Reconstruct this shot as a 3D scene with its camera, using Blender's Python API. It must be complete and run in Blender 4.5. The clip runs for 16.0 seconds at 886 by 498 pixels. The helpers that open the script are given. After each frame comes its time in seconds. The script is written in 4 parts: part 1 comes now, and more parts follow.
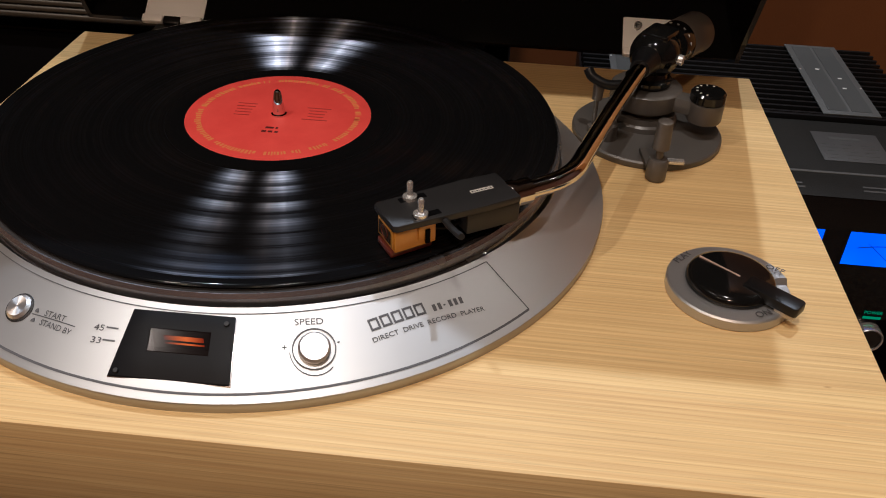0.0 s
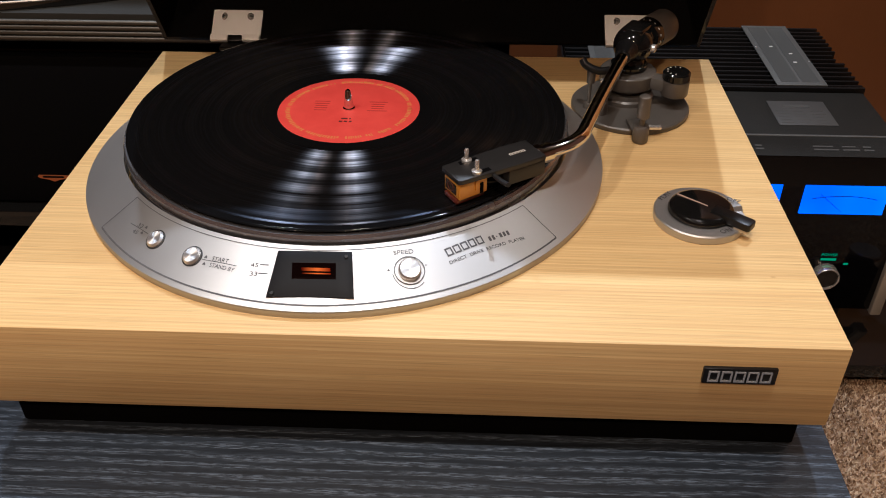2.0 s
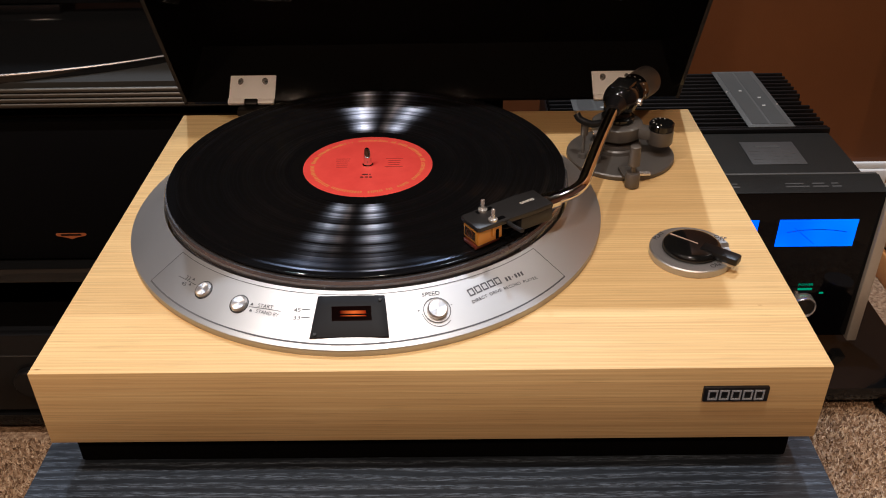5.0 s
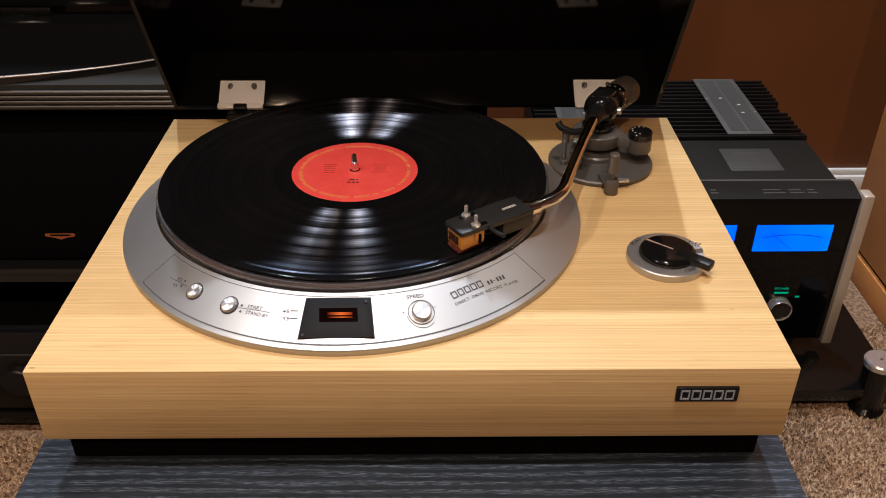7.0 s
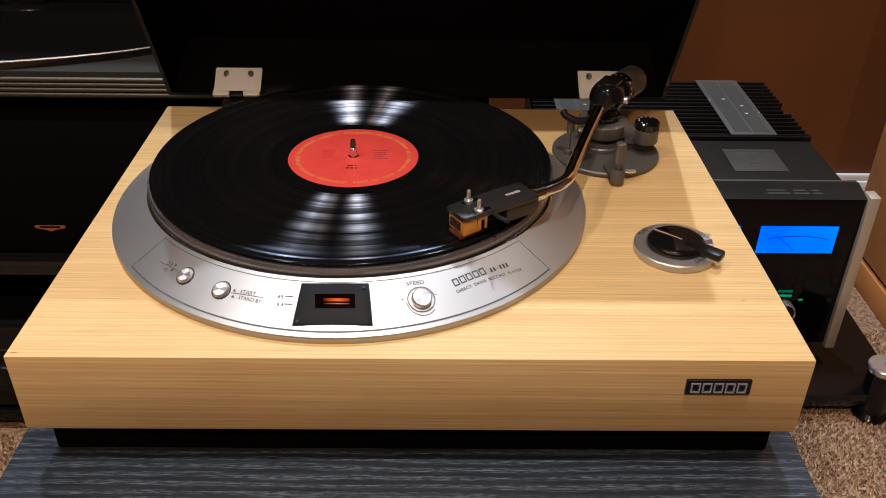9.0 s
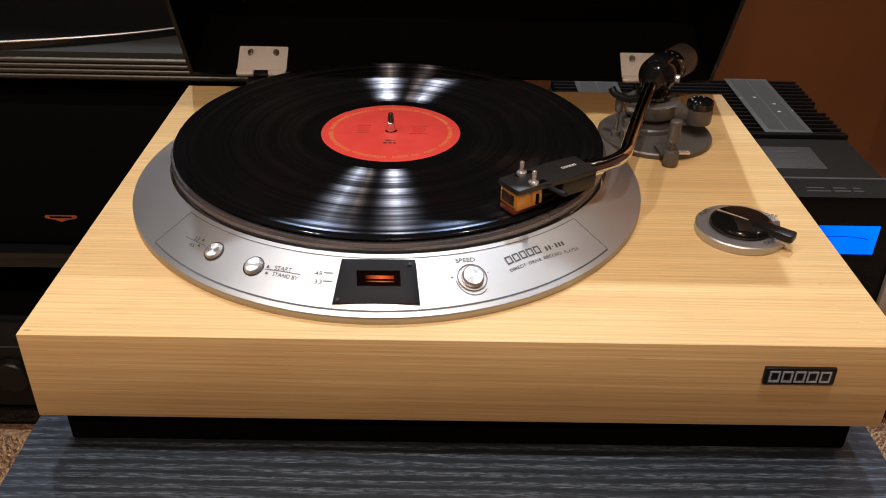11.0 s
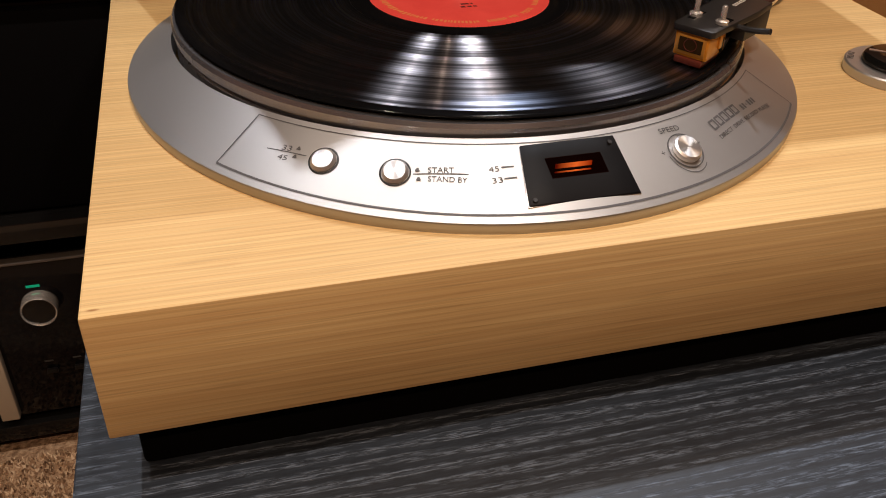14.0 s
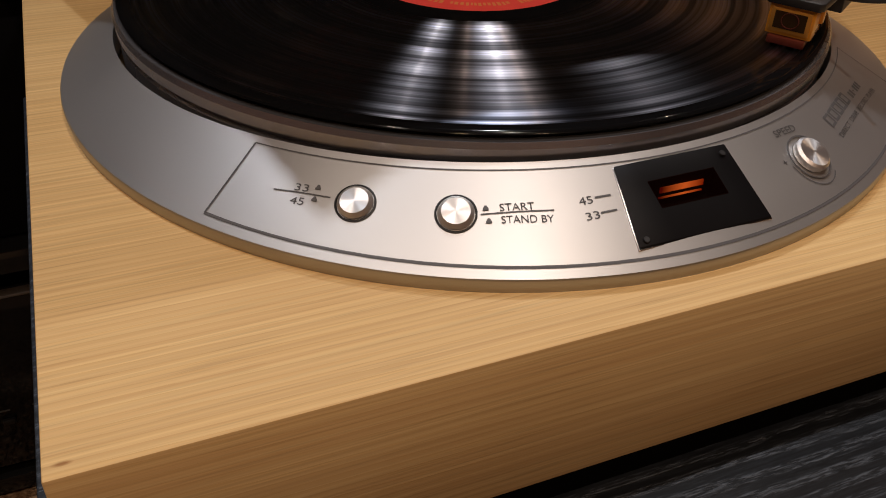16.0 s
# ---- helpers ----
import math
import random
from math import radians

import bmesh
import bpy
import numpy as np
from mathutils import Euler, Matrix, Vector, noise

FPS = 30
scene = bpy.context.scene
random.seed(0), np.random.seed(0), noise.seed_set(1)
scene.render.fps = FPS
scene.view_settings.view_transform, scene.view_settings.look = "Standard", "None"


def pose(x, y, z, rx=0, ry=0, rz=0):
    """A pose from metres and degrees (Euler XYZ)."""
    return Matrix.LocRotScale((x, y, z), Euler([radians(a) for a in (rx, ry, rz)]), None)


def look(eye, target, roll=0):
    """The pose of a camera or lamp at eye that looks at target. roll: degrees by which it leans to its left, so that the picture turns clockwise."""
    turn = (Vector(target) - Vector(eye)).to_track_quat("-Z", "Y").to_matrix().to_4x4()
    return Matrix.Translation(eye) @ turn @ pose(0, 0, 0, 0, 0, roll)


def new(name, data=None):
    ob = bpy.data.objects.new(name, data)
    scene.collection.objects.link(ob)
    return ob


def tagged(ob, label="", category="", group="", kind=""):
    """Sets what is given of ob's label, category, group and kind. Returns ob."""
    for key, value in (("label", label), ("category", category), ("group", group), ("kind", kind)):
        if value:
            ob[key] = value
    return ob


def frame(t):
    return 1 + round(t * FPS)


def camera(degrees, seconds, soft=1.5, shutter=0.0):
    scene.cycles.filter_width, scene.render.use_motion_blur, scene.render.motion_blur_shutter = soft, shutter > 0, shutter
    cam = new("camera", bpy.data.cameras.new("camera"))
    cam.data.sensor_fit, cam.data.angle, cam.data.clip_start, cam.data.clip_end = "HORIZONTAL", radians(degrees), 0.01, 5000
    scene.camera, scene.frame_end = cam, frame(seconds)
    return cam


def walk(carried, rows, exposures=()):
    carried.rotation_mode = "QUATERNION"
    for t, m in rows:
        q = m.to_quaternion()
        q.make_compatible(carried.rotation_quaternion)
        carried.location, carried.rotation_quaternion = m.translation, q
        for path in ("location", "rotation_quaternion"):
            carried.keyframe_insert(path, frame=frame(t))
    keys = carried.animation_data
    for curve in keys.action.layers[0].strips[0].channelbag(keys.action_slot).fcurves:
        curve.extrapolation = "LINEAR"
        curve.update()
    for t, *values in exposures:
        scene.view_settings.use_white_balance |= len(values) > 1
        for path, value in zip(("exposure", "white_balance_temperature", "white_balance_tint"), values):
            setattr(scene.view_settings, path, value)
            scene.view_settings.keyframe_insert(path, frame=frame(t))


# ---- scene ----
cam = camera(53.9, 16.0, soft=1.0)
PATH = [
    (0, (0.123, -0.417, 0.251), (0.003, 1.206, -0.911), 2.4),
    (0.5, (0.113, -0.448, 0.278), (-0.003, 1.169, -0.893), 2.6),
    (1, (0.097, -0.489, 0.298), (-0.014, 1.126, -0.875), 1.8),
    (1.5, (0.091, -0.524, 0.311), (0.003, 1.096, -0.859), 0.3),
    (2, (0.091, -0.551, 0.311), (0.017, 1.068, -0.86), -0.2),
    (2.5, (0.101, -0.574, 0.318), (0.033, 1.05, -0.848), -0.5),
    (3, (0.085, -0.577, 0.323), (0.016, 1.059, -0.826), -0.7),
    (3.5, (0.067, -0.573, 0.317), (0.004, 1.082, -0.805), -0.9),
    (6, (0.064, -0.616, 0.358), (0.071, 1.063, -0.729), -0.5),
    (6.5, (0.067, -0.617, 0.358), (0.08, 1.062, -0.728), -0.2),
    (7, (0.065, -0.614, 0.356), (0.078, 1.064, -0.732), -0.0),
    (7.5, (0.063, -0.609, 0.351), (0.088, 1.067, -0.739), 0.4),
    (8, (0.062, -0.608, 0.347), (0.092, 1.07, -0.741), 0.6),
    (10.5, (0.06, -0.587, 0.296), (0.073, 1.121, -0.745), 1.1),
    (11, (0.033, -0.578, 0.286), (0.051, 1.131, -0.753), 1.2),
    (11.5, (0.004, -0.564, 0.278), (0.063, 1.14, -0.768), 0.8),
    (12, (-0.031, -0.548, 0.259), (0.158, 1.148, -0.785), 1.5),
    (12.5, (-0.07, -0.53, 0.237), (0.206, 1.143, -0.824), 2.2),
    (13, (-0.102, -0.506, 0.216), (0.258, 1.137, -0.865), 2.9),
    (13.5, (-0.117, -0.477, 0.204), (0.293, 1.14, -0.899), 2.0),
    (14, (-0.139, -0.453, 0.189), (0.332, 1.125, -0.946), 2.0),
    (14.5, (-0.154, -0.432, 0.178), (0.353, 1.121, -0.977), 1.9),
    (15, (-0.155, -0.404, 0.169), (0.392, 1.129, -0.993), 1.7),
    (15.5, (-0.161, -0.376, 0.163), (0.445, 1.127, -1.01), 1.8),
    (16, (-0.159, -0.353, 0.159), (0.473, 1.139, -1.014), 1.7),
]
walk(cam, [(t, look(eye, target, roll)) for t, eye, target, roll in PATH],
     exposures=[(0.0, -0.29, 5580, 9), (0.5, -0.04, 5540, 9), (1.0, 0.03, 5540, 9), (6.0, 0.07, 5660, 10), (10.5, 0.10, 5640, 9), (12.5, -0.13, 6100, 12), (13.5, -0.08, 6380, 14), (14.5, -0.32, 6250, 13),
                (15.2, -0.52, 6250, 14), (16.0, -0.86, 6300, 14)])


# ---- world and lights ----
world = bpy.data.worlds.new("room_world")
scene.world = world
world.use_nodes = True
world.node_tree.nodes["Background"].inputs[0].default_value = (0.9, 0.8, 0.7, 1)
world.node_tree.nodes["Background"].inputs[1].default_value = 0.02


def ceiling_lamp_or_fill(x, y, watts, size=0.035, tint=(1.0, 0.885, 0.81)):
    data = bpy.data.lights.new("ceiling_lamp_or_fill", "AREA")
    data.shape, data.size, data.energy, data.color = "DISK", size, watts, tint
    ob = new("ceiling_lamp_or_fill", data)
    ob.matrix_world = pose(x, y, 1.875)
    return ob


COOL, WARM, AMBER_WHITE = (0.91, 0.93, 0.95), (1.0, 0.83, 0.67), (1.0, 0.64, 0.39)
ceiling_lamp_or_fill(-0.60, 0.72, 15, tint=COOL)
ceiling_lamp_or_fill(0.46, 0.72, 21, tint=COOL)
# unseen fill, added to brighten the right-hand wall and the cabinet
ceiling_lamp_or_fill(1.36, 0.60, 5, tint=WARM)
ceiling_lamp_or_fill(-0.80, -0.50, 13, tint=WARM)
ceiling_lamp_or_fill(0.10, -0.50, 17, tint=WARM)
# two unseen amber fills, added to lighten and redden the plinth front
ceiling_lamp_or_fill(-0.80, -1.72, 14, tint=AMBER_WHITE)
ceiling_lamp_or_fill(0.10, -1.72, 20, tint=AMBER_WHITE)
scene.view_settings.exposure = 0.0

# ---- materials ----


def mat(name, color=(0.5, 0.5, 0.5), rough=0.5, metal=0.0, spec=0.5):
    m = bpy.data.materials.new(name)
    m.use_nodes = True
    b = m.node_tree.nodes["Principled BSDF"]
    b.inputs["Base Color"].default_value = (*color, 1)
    b.inputs["Roughness"].default_value = rough
    b.inputs["Metallic"].default_value = metal
    b.inputs["Specular IOR Level"].default_value = spec
    return m


def node(m, kind, **values):
    n = m.node_tree.nodes.new(kind)
    for key, value in values.items():
        n.inputs[key.replace("_", " ")].default_value = value
    return n


def link(m, a, ai, b, bi):
    m.node_tree.links.new(a.outputs[ai], b.inputs[bi])


def coords(m, scale=(1, 1, 1), rot=(0, 0, 0), space="Object"):
    tc = m.node_tree.nodes.new("ShaderNodeTexCoord")
    mp = m.node_tree.nodes.new("ShaderNodeMapping")
    mp.inputs["Scale"].default_value = scale
    mp.inputs["Rotation"].default_value = rot
    link(m, tc, space, mp, "Vector")
    return mp


def noise_tex(m, mp, scale, detail=4.0, rough=0.55, distort=0.0):
    n = node(m, "ShaderNodeTexNoise", Scale=scale, Detail=detail, Roughness=rough, Distortion=distort)
    link(m, mp, "Vector", n, "Vector")
    return n


def ramp(m, src, stops, out="Fac"):
    r = m.node_tree.nodes.new("ShaderNodeValToRGB")
    while len(r.color_ramp.elements) < len(stops):
        r.color_ramp.elements.new(0.5)
    for e, (p, c) in zip(r.color_ramp.elements, stops):
        e.position, e.color = p, (*c, 1) if len(c) == 3 else (c[0], c[0], c[0], 1)
    link(m, src, out, r, "Fac")
    return r


def mix_color(m, a, b, fac, mode="MIX"):
    """Colour sockets a and b (node, output) mixed by a number or a (node, output)."""
    n = m.node_tree.nodes.new("ShaderNodeMix")
    n.data_type, n.blend_type = "RGBA", mode
    for key, v in ((6, a), (7, b), (0, fac)):
        if isinstance(v, tuple) and not isinstance(v[0], (int, float)):
            m.node_tree.links.new(v[0].outputs[v[1]], n.inputs[key])
        else:
            n.inputs[key].default_value = v
    return n


def bsdf(m):
    return m.node_tree.nodes["Principled BSDF"]


def bump(m, src, out, strength, distance):
    b = node(m, "ShaderNodeBump", Strength=strength, Distance=distance)
    link(m, src, out, b, "Height")
    link(m, b, "Normal", bsdf(m), "Normal")
    return b


def rough_by(m, src, out, low, high):
    r = node(m, "ShaderNodeMapRange")
    r.inputs["To Min"].default_value, r.inputs["To Max"].default_value = low, high
    link(m, src, out, r, "Value")
    link(m, r, "Result", bsdf(m), "Roughness")


def ash_wood(name, light, dark, rough=0.42):
    """Straight-grained veneer with the grain along x: growth lines, drifting belts and short pores."""
    m = mat(name, light, rough)
    mid = [0.55 * c + 0.45 * d for c, d in zip(light, dark)]
    lines = noise_tex(m, coords(m, (1.2, 520, 520)), 1.0, 3, 0.62, 0.1)
    fine = noise_tex(m, coords(m, (2.2, 1000, 1000)), 1.0, 3, 0.6)
    pore = noise_tex(m, coords(m, (24, 1100, 1100)), 1.0, 2, 0.5)
    ring = node(m, "ShaderNodeTexWave", Scale=1.0, Distortion=3.0, Detail=3.0)
    ring.bands_direction, ring.wave_profile = "DIAGONAL", "SAW"
    ring.inputs["Detail Scale"].default_value = 1.6
    ring.inputs["Detail Roughness"].default_value = 0.6
    link(m, coords(m, (4, 215, 215)), "Vector", ring, "Vector")
    belt = noise_tex(m, coords(m, (0.5, 42, 42)), 1.0, 4, 0.6, 0.15)
    drift = noise_tex(m, coords(m, (3, 9, 9)), 1.0, 3, 0.55, 0.3)
    a = ramp(m, lines, [(0.34, [0.70 * c + 0.30 * d for c, d in zip(light, dark)]), (0.48, [0.85 * c + 0.15 * d for c, d in zip(light, dark)]), (0.60, [min(1, c * 1.03) for c in light])])
    k = ramp(m, belt, [(0.42, (0.0,)), (0.72, (0.42,))])
    b = mix_color(m, (a, "Color"), (*mid, 1), (k, "Color"))
    r = ramp(m, ring, [(0.30, (1.0, 1.0, 1.0)), (0.80, (0.92, 0.87, 0.78)), (1.0, (0.77, 0.66, 0.52))])
    b = mix_color(m, (b, 2), (r, "Color"), (lines, "Fac"), "MULTIPLY")
    w = ramp(m, drift, [(0.35, (0.86, 0.80, 0.72)), (0.62, (1.0, 1.0, 1.0))])
    c = mix_color(m, (b, 2), (w, "Color"), 0.8, "MULTIPLY")
    f = ramp(m, fine, [(0.34, (0.80,)), (0.60, (1.0,))])
    d = mix_color(m, (c, 2), (f, "Color"), 0.5, "MULTIPLY")
    p = ramp(m, pore, [(0.33, (0.55,)), (0.43, (1.0,))])
    e = mix_color(m, (d, 2), (p, "Color"), 0.25, "MULTIPLY")
    # a few small knots and specks
    cell = node(m, "ShaderNodeTexVoronoi", Scale=1.0)
    link(m, coords(m, (11, 33, 33)), "Vector", cell, "Vector")
    speck = ramp(m, cell, [(0.012, (0.45, 0.30, 0.18)), (0.030, (1.0, 1.0, 1.0))], "Distance")
    g = mix_color(m, (e, 2), (speck, "Color"), 0.8, "MULTIPLY")
    link(m, g, 2, bsdf(m), "Base Color")
    rough_by(m, fine, "Fac", rough - 0.06, rough + 0.16)
    bump(m, fine, "Fac", 0.2, 0.0003)
    return m


WOOD = ash_wood("ash_veneer", (0.80, 0.595, 0.288), (0.44, 0.200, 0.066), 0.52)
bsdf(WOOD).inputs["Specular IOR Level"].default_value = 0.3


def black_ash():
    """Black-stained open-pored ash: wavy growth bands broken into pale flecks."""
    m = mat("black_ash", (0.02, 0.02, 0.022), 0.45)
    w = node(m, "ShaderNodeTexWave", Scale=3.0, Distortion=9.0, Detail=4.0)
    w.inputs["Detail Scale"].default_value = 0.7
    w.inputs["Detail Roughness"].default_value = 0.6
    w.bands_direction = "Y"
    link(m, coords(m, (1.6, 15, 15)), "Vector", w, "Vector")
    fleck = noise_tex(m, coords(m, (135, 1150, 1150)), 1.0, 3, 0.65)
    streak = noise_tex(m, coords(m, (16, 420, 420)), 1.0, 5, 0.65, 0.3)
    thread = noise_tex(m, coords(m, (16, 900, 900)), 1.0, 3, 0.6, 0.6)
    band = ramp(m, w, [(0.20, (0.10,)), (0.75, (1.0,))])
    pick = ramp(m, fleck, [(0.45, (0.0,)), (0.60, (1.0,))])
    vein = ramp(m, thread, [(0.44, (0.25,)), (0.60, (1.0,))])
    split = mix_color(m, (pick, "Color"), (vein, "Color"), 1.0, "MULTIPLY")
    both = mix_color(m, (band, "Color"), (split, 2), 0.95, "MULTIPLY")
    base = ramp(m, streak, [(0.35, (0.006, 0.009, 0.014)), (0.65, (0.016, 0.023, 0.034))])
    c = mix_color(m, (base, "Color"), (0.130, 0.170, 0.232, 1), (both, 2))
    link(m, c, 2, bsdf(m), "Base Color")
    rough_by(m, streak, "Fac", 0.40, 0.60)
    bump(m, both, 2, 0.5, 0.0005)
    return m


BLACK_ASH = black_ash()


def brushed(name, color, rough=0.32, grain=(40, 900, 900), strength=0.04):
    m = mat(name, color, rough, 1.0)
    n = noise_tex(m, coords(m, grain), 1.0, 3, 0.6)
    big = noise_tex(m, coords(m), 14.0, 3, 0.6)
    rough_by(m, big, "Fac", rough - 0.05, rough + 0.07)
    bump(m, n, "Fac", strength, 0.0002)
    return m


SATIN = brushed("satin_silver", (0.53, 0.527, 0.525), 0.44, (300, 300, 300), 0.08)
bsdf(SATIN).inputs["Metallic"].default_value = 0.9
SATIN_WARM = brushed("satin_platter_grey", (0.62, 0.60, 0.62), 0.26)
PLATTER = brushed("turned_platter_metal", (0.50, 0.50, 0.54), 0.25, (300, 300, 300), 0.03)
bsdf(PLATTER).inputs["Metallic"].default_value = 0.92
SPUN = mat("spun_aluminium", (0.86, 0.85, 0.85), 0.44, 0.9)
bsdf(SPUN).inputs["Anisotropic"].default_value = 0.85
spun_tangent = SPUN.node_tree.nodes.new("ShaderNodeTangent")
spun_tangent.direction_type, spun_tangent.axis = "RADIAL", "Z"
link(SPUN, spun_tangent, "Tangent", bsdf(SPUN), "Tangent")
CHROME = mat("chrome", (0.78, 0.76, 0.74), 0.07, 1.0)
RIM_METAL = brushed("polished_rim", (0.40, 0.39, 0.39), 0.38, (300, 300, 300), 0.03)
STEEL = brushed("brushed_steel", (0.82, 0.81, 0.79), 0.26, (30, 700, 700), 0.05)
bsdf(STEEL).inputs["Metallic"].default_value = 0.75
HINGE = brushed("satin_nickel", (0.95, 0.97, 0.98), 0.38, (30, 500, 500), 0.06)
bsdf(HINGE).inputs["Metallic"].default_value = 0.08
ARM_GREY = brushed("grey_enamel_metal", (0.105, 0.098, 0.090), 0.36, (300, 300, 300), 0.05)
bsdf(ARM_GREY).inputs["Metallic"].default_value = 0.25
CAP_GREY = mat("grey_brown_cap", (0.125, 0.112, 0.100), 0.42, 0.4)
GLOSS_BLACK = mat("gloss_black", (0.006, 0.006, 0.006), 0.10)
SATIN_BLACK = mat("satin_black", (0.006, 0.006, 0.0065), 0.36, 0.0, 0.35)
MATT_BLACK = mat("matt_black", (0.0015, 0.0016, 0.0022), 0.8, 0.0, 0.08)
BASE_BLACK = mat("flocked_black", (0.002, 0.002, 0.002), 0.95, 0.0, 0.05)
WINDOW_BLACK = mat("black_acrylic_window", (0.005, 0.0048, 0.0056), 0.46, 0.0, 0.12)
HEADSHELL = mat("headshell_black", (0.018, 0.018, 0.019), 0.42)
RUBBER = mat("rubber_black", (0.010, 0.010, 0.011), 0.6)
INK = mat("dark_print", (0.085, 0.085, 0.09), 0.6)
INK_PALE = mat("pale_print", (0.62, 0.60, 0.56), 0.5)
DIM_PRINT = mat("dim_print", (0.050, 0.048, 0.043), 0.6)
WHITE_PAINT = mat("white_paint", (0.80, 0.79, 0.76), 0.4)
AMBER = mat("amber_plastic", (0.70, 0.30, 0.03), 0.22)
bsdf(AMBER).inputs["Coat Weight"].default_value = 0.4
SMOKED_AMBER = mat("smoked_amber", (0.035, 0.020, 0.008), 0.18)
GOLD = mat("gold_face", (0.62, 0.30, 0.05), 0.28, 0.3)
MAROON = mat("maroon_plastic", (0.12, 0.025, 0.015), 0.3)
LINE_RED = mat("pale_index_line", (0.50, 0.36, 0.30), 0.5)


def cover_material():
    """Dark smoked acrylic."""
    m = mat("smoked_acrylic", (0.005, 0.005, 0.0052), 0.05)
    n = noise_tex(m, coords(m), 60.0, 3, 0.6)
    rough_by(m, n, "Fac", 0.03, 0.12)
    t = node(m, "ShaderNodeBsdfTransparent")
    t.inputs[0].default_value = (0.55, 0.42, 0.34, 1)
    x = node(m, "ShaderNodeMixShader", Fac=0.03)
    out = m.node_tree.nodes["Material Output"]
    link(m, bsdf(m), 0, x, 1)
    link(m, t, 0, x, 2)
    link(m, x, 0, out, "Surface")
    return m


SMOKE = cover_material()


def tinted_pane():
    m = mat("tinted_pane", (0.002, 0.002, 0.002), 0.12, 0.0, 0.3)
    t = node(m, "ShaderNodeBsdfTransparent")
    t.inputs[0].default_value = (0.80, 0.72, 0.68, 1)
    x = node(m, "ShaderNodeMixShader", Fac=0.85)
    link(m, bsdf(m), 0, x, 1)
    link(m, t, 0, x, 2)
    link(m, x, 0, m.node_tree.nodes["Material Output"], "Surface")
    return m


TINTED = tinted_pane()


def vinyl():
    m = mat("vinyl", (0.0045, 0.0045, 0.005), 0.22)
    b = bsdf(m)
    tg = m.node_tree.nodes.new("ShaderNodeTangent")
    tg.direction_type, tg.axis = "RADIAL", "Z"
    link(m, tg, "Tangent", b, "Tangent")
    b.inputs["Anisotropic"].default_value = 0.0
    b.inputs["Roughness"].default_value = 0.10
    b.inputs["Specular IOR Level"].default_value = 0.14
    tc = m.node_tree.nodes.new("ShaderNodeTexCoord")
    sep = m.node_tree.nodes.new("ShaderNodeSeparateXYZ")
    link(m, tc, "Object", sep, 0)
    xy = node(m, "ShaderNodeCombineXYZ")
    link(m, sep, 0, xy, 0)
    link(m, sep, 1, xy, 1)
    ln = m.node_tree.nodes.new("ShaderNodeVectorMath")
    ln.operation = "LENGTH"
    link(m, xy, 0, ln, 0)
    rad = node(m, "ShaderNodeCombineXYZ")
    link(m, ln, "Value", rad, 0)
    bands = node(m, "ShaderNodeTexNoise", Scale=700.0, Detail=1.0, Roughness=0.5)
    link(m, rad, 0, bands, "Vector")
    # groove scattering: a narrow lobe along the radius and a wider one
    slow = node(m, "ShaderNodeTexNoise", Scale=125.0, Detail=1.0, Roughness=0.6)
    link(m, rad, 0, slow, "Vector")
    quick = ramp(m, bands, [(0.38, (0.45,)), (0.64, (1.0,))])
    track = ramp(m, slow, [(0.45, (0.10,)), (0.58, (1.0,))])
    lines = mix_color(m, (quick, "Color"), (track, "Color"), 0.9, "MULTIPLY")
    # groove sheen boosted within the lobe colour, more at a grazing view
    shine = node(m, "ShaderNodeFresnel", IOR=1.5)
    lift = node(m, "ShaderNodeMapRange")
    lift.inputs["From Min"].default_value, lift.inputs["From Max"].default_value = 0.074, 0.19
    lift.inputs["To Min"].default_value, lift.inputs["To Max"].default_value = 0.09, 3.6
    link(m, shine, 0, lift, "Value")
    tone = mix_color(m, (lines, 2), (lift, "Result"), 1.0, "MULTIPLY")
    lobes = []
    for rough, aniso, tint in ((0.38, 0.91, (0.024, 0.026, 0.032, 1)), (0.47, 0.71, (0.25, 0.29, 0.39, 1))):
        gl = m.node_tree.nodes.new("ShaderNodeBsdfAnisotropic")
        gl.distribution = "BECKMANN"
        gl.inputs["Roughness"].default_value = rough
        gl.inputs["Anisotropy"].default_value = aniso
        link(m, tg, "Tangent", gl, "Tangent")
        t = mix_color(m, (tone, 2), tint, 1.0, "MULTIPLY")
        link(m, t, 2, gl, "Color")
        lobes.append(gl)
    two = node(m, "ShaderNodeAddShader")
    link(m, lobes[0], 0, two, 0)
    link(m, lobes[1], 0, two, 1)
    add = node(m, "ShaderNodeAddShader")
    link(m, b, 0, add, 0)
    link(m, two, 0, add, 1)
    # grooved part alone
    inside = node(m, "ShaderNodeMath")
    inside.operation = "LESS_THAN"
    inside.inputs[1].default_value = 0.1455
    link(m, ln, "Value", inside, 0)
    outside = node(m, "ShaderNodeMath")
    outside.operation = "GREATER_THAN"
    outside.inputs[1].default_value = 0.0600
    link(m, ln, "Value", outside, 0)
    both = node(m, "ShaderNodeMath")
    both.operation = "MULTIPLY"
    link(m, inside, 0, both, 0)
    link(m, outside, 0, both, 1)
    x = node(m, "ShaderNodeMixShader")
    link(m, both, 0, x, 0)
    link(m, b, 0, x, 1)
    link(m, add, 0, x, 2)
    link(m, x, 0, m.node_tree.nodes["Material Output"], "Surface")
    return m


VINYL = vinyl()


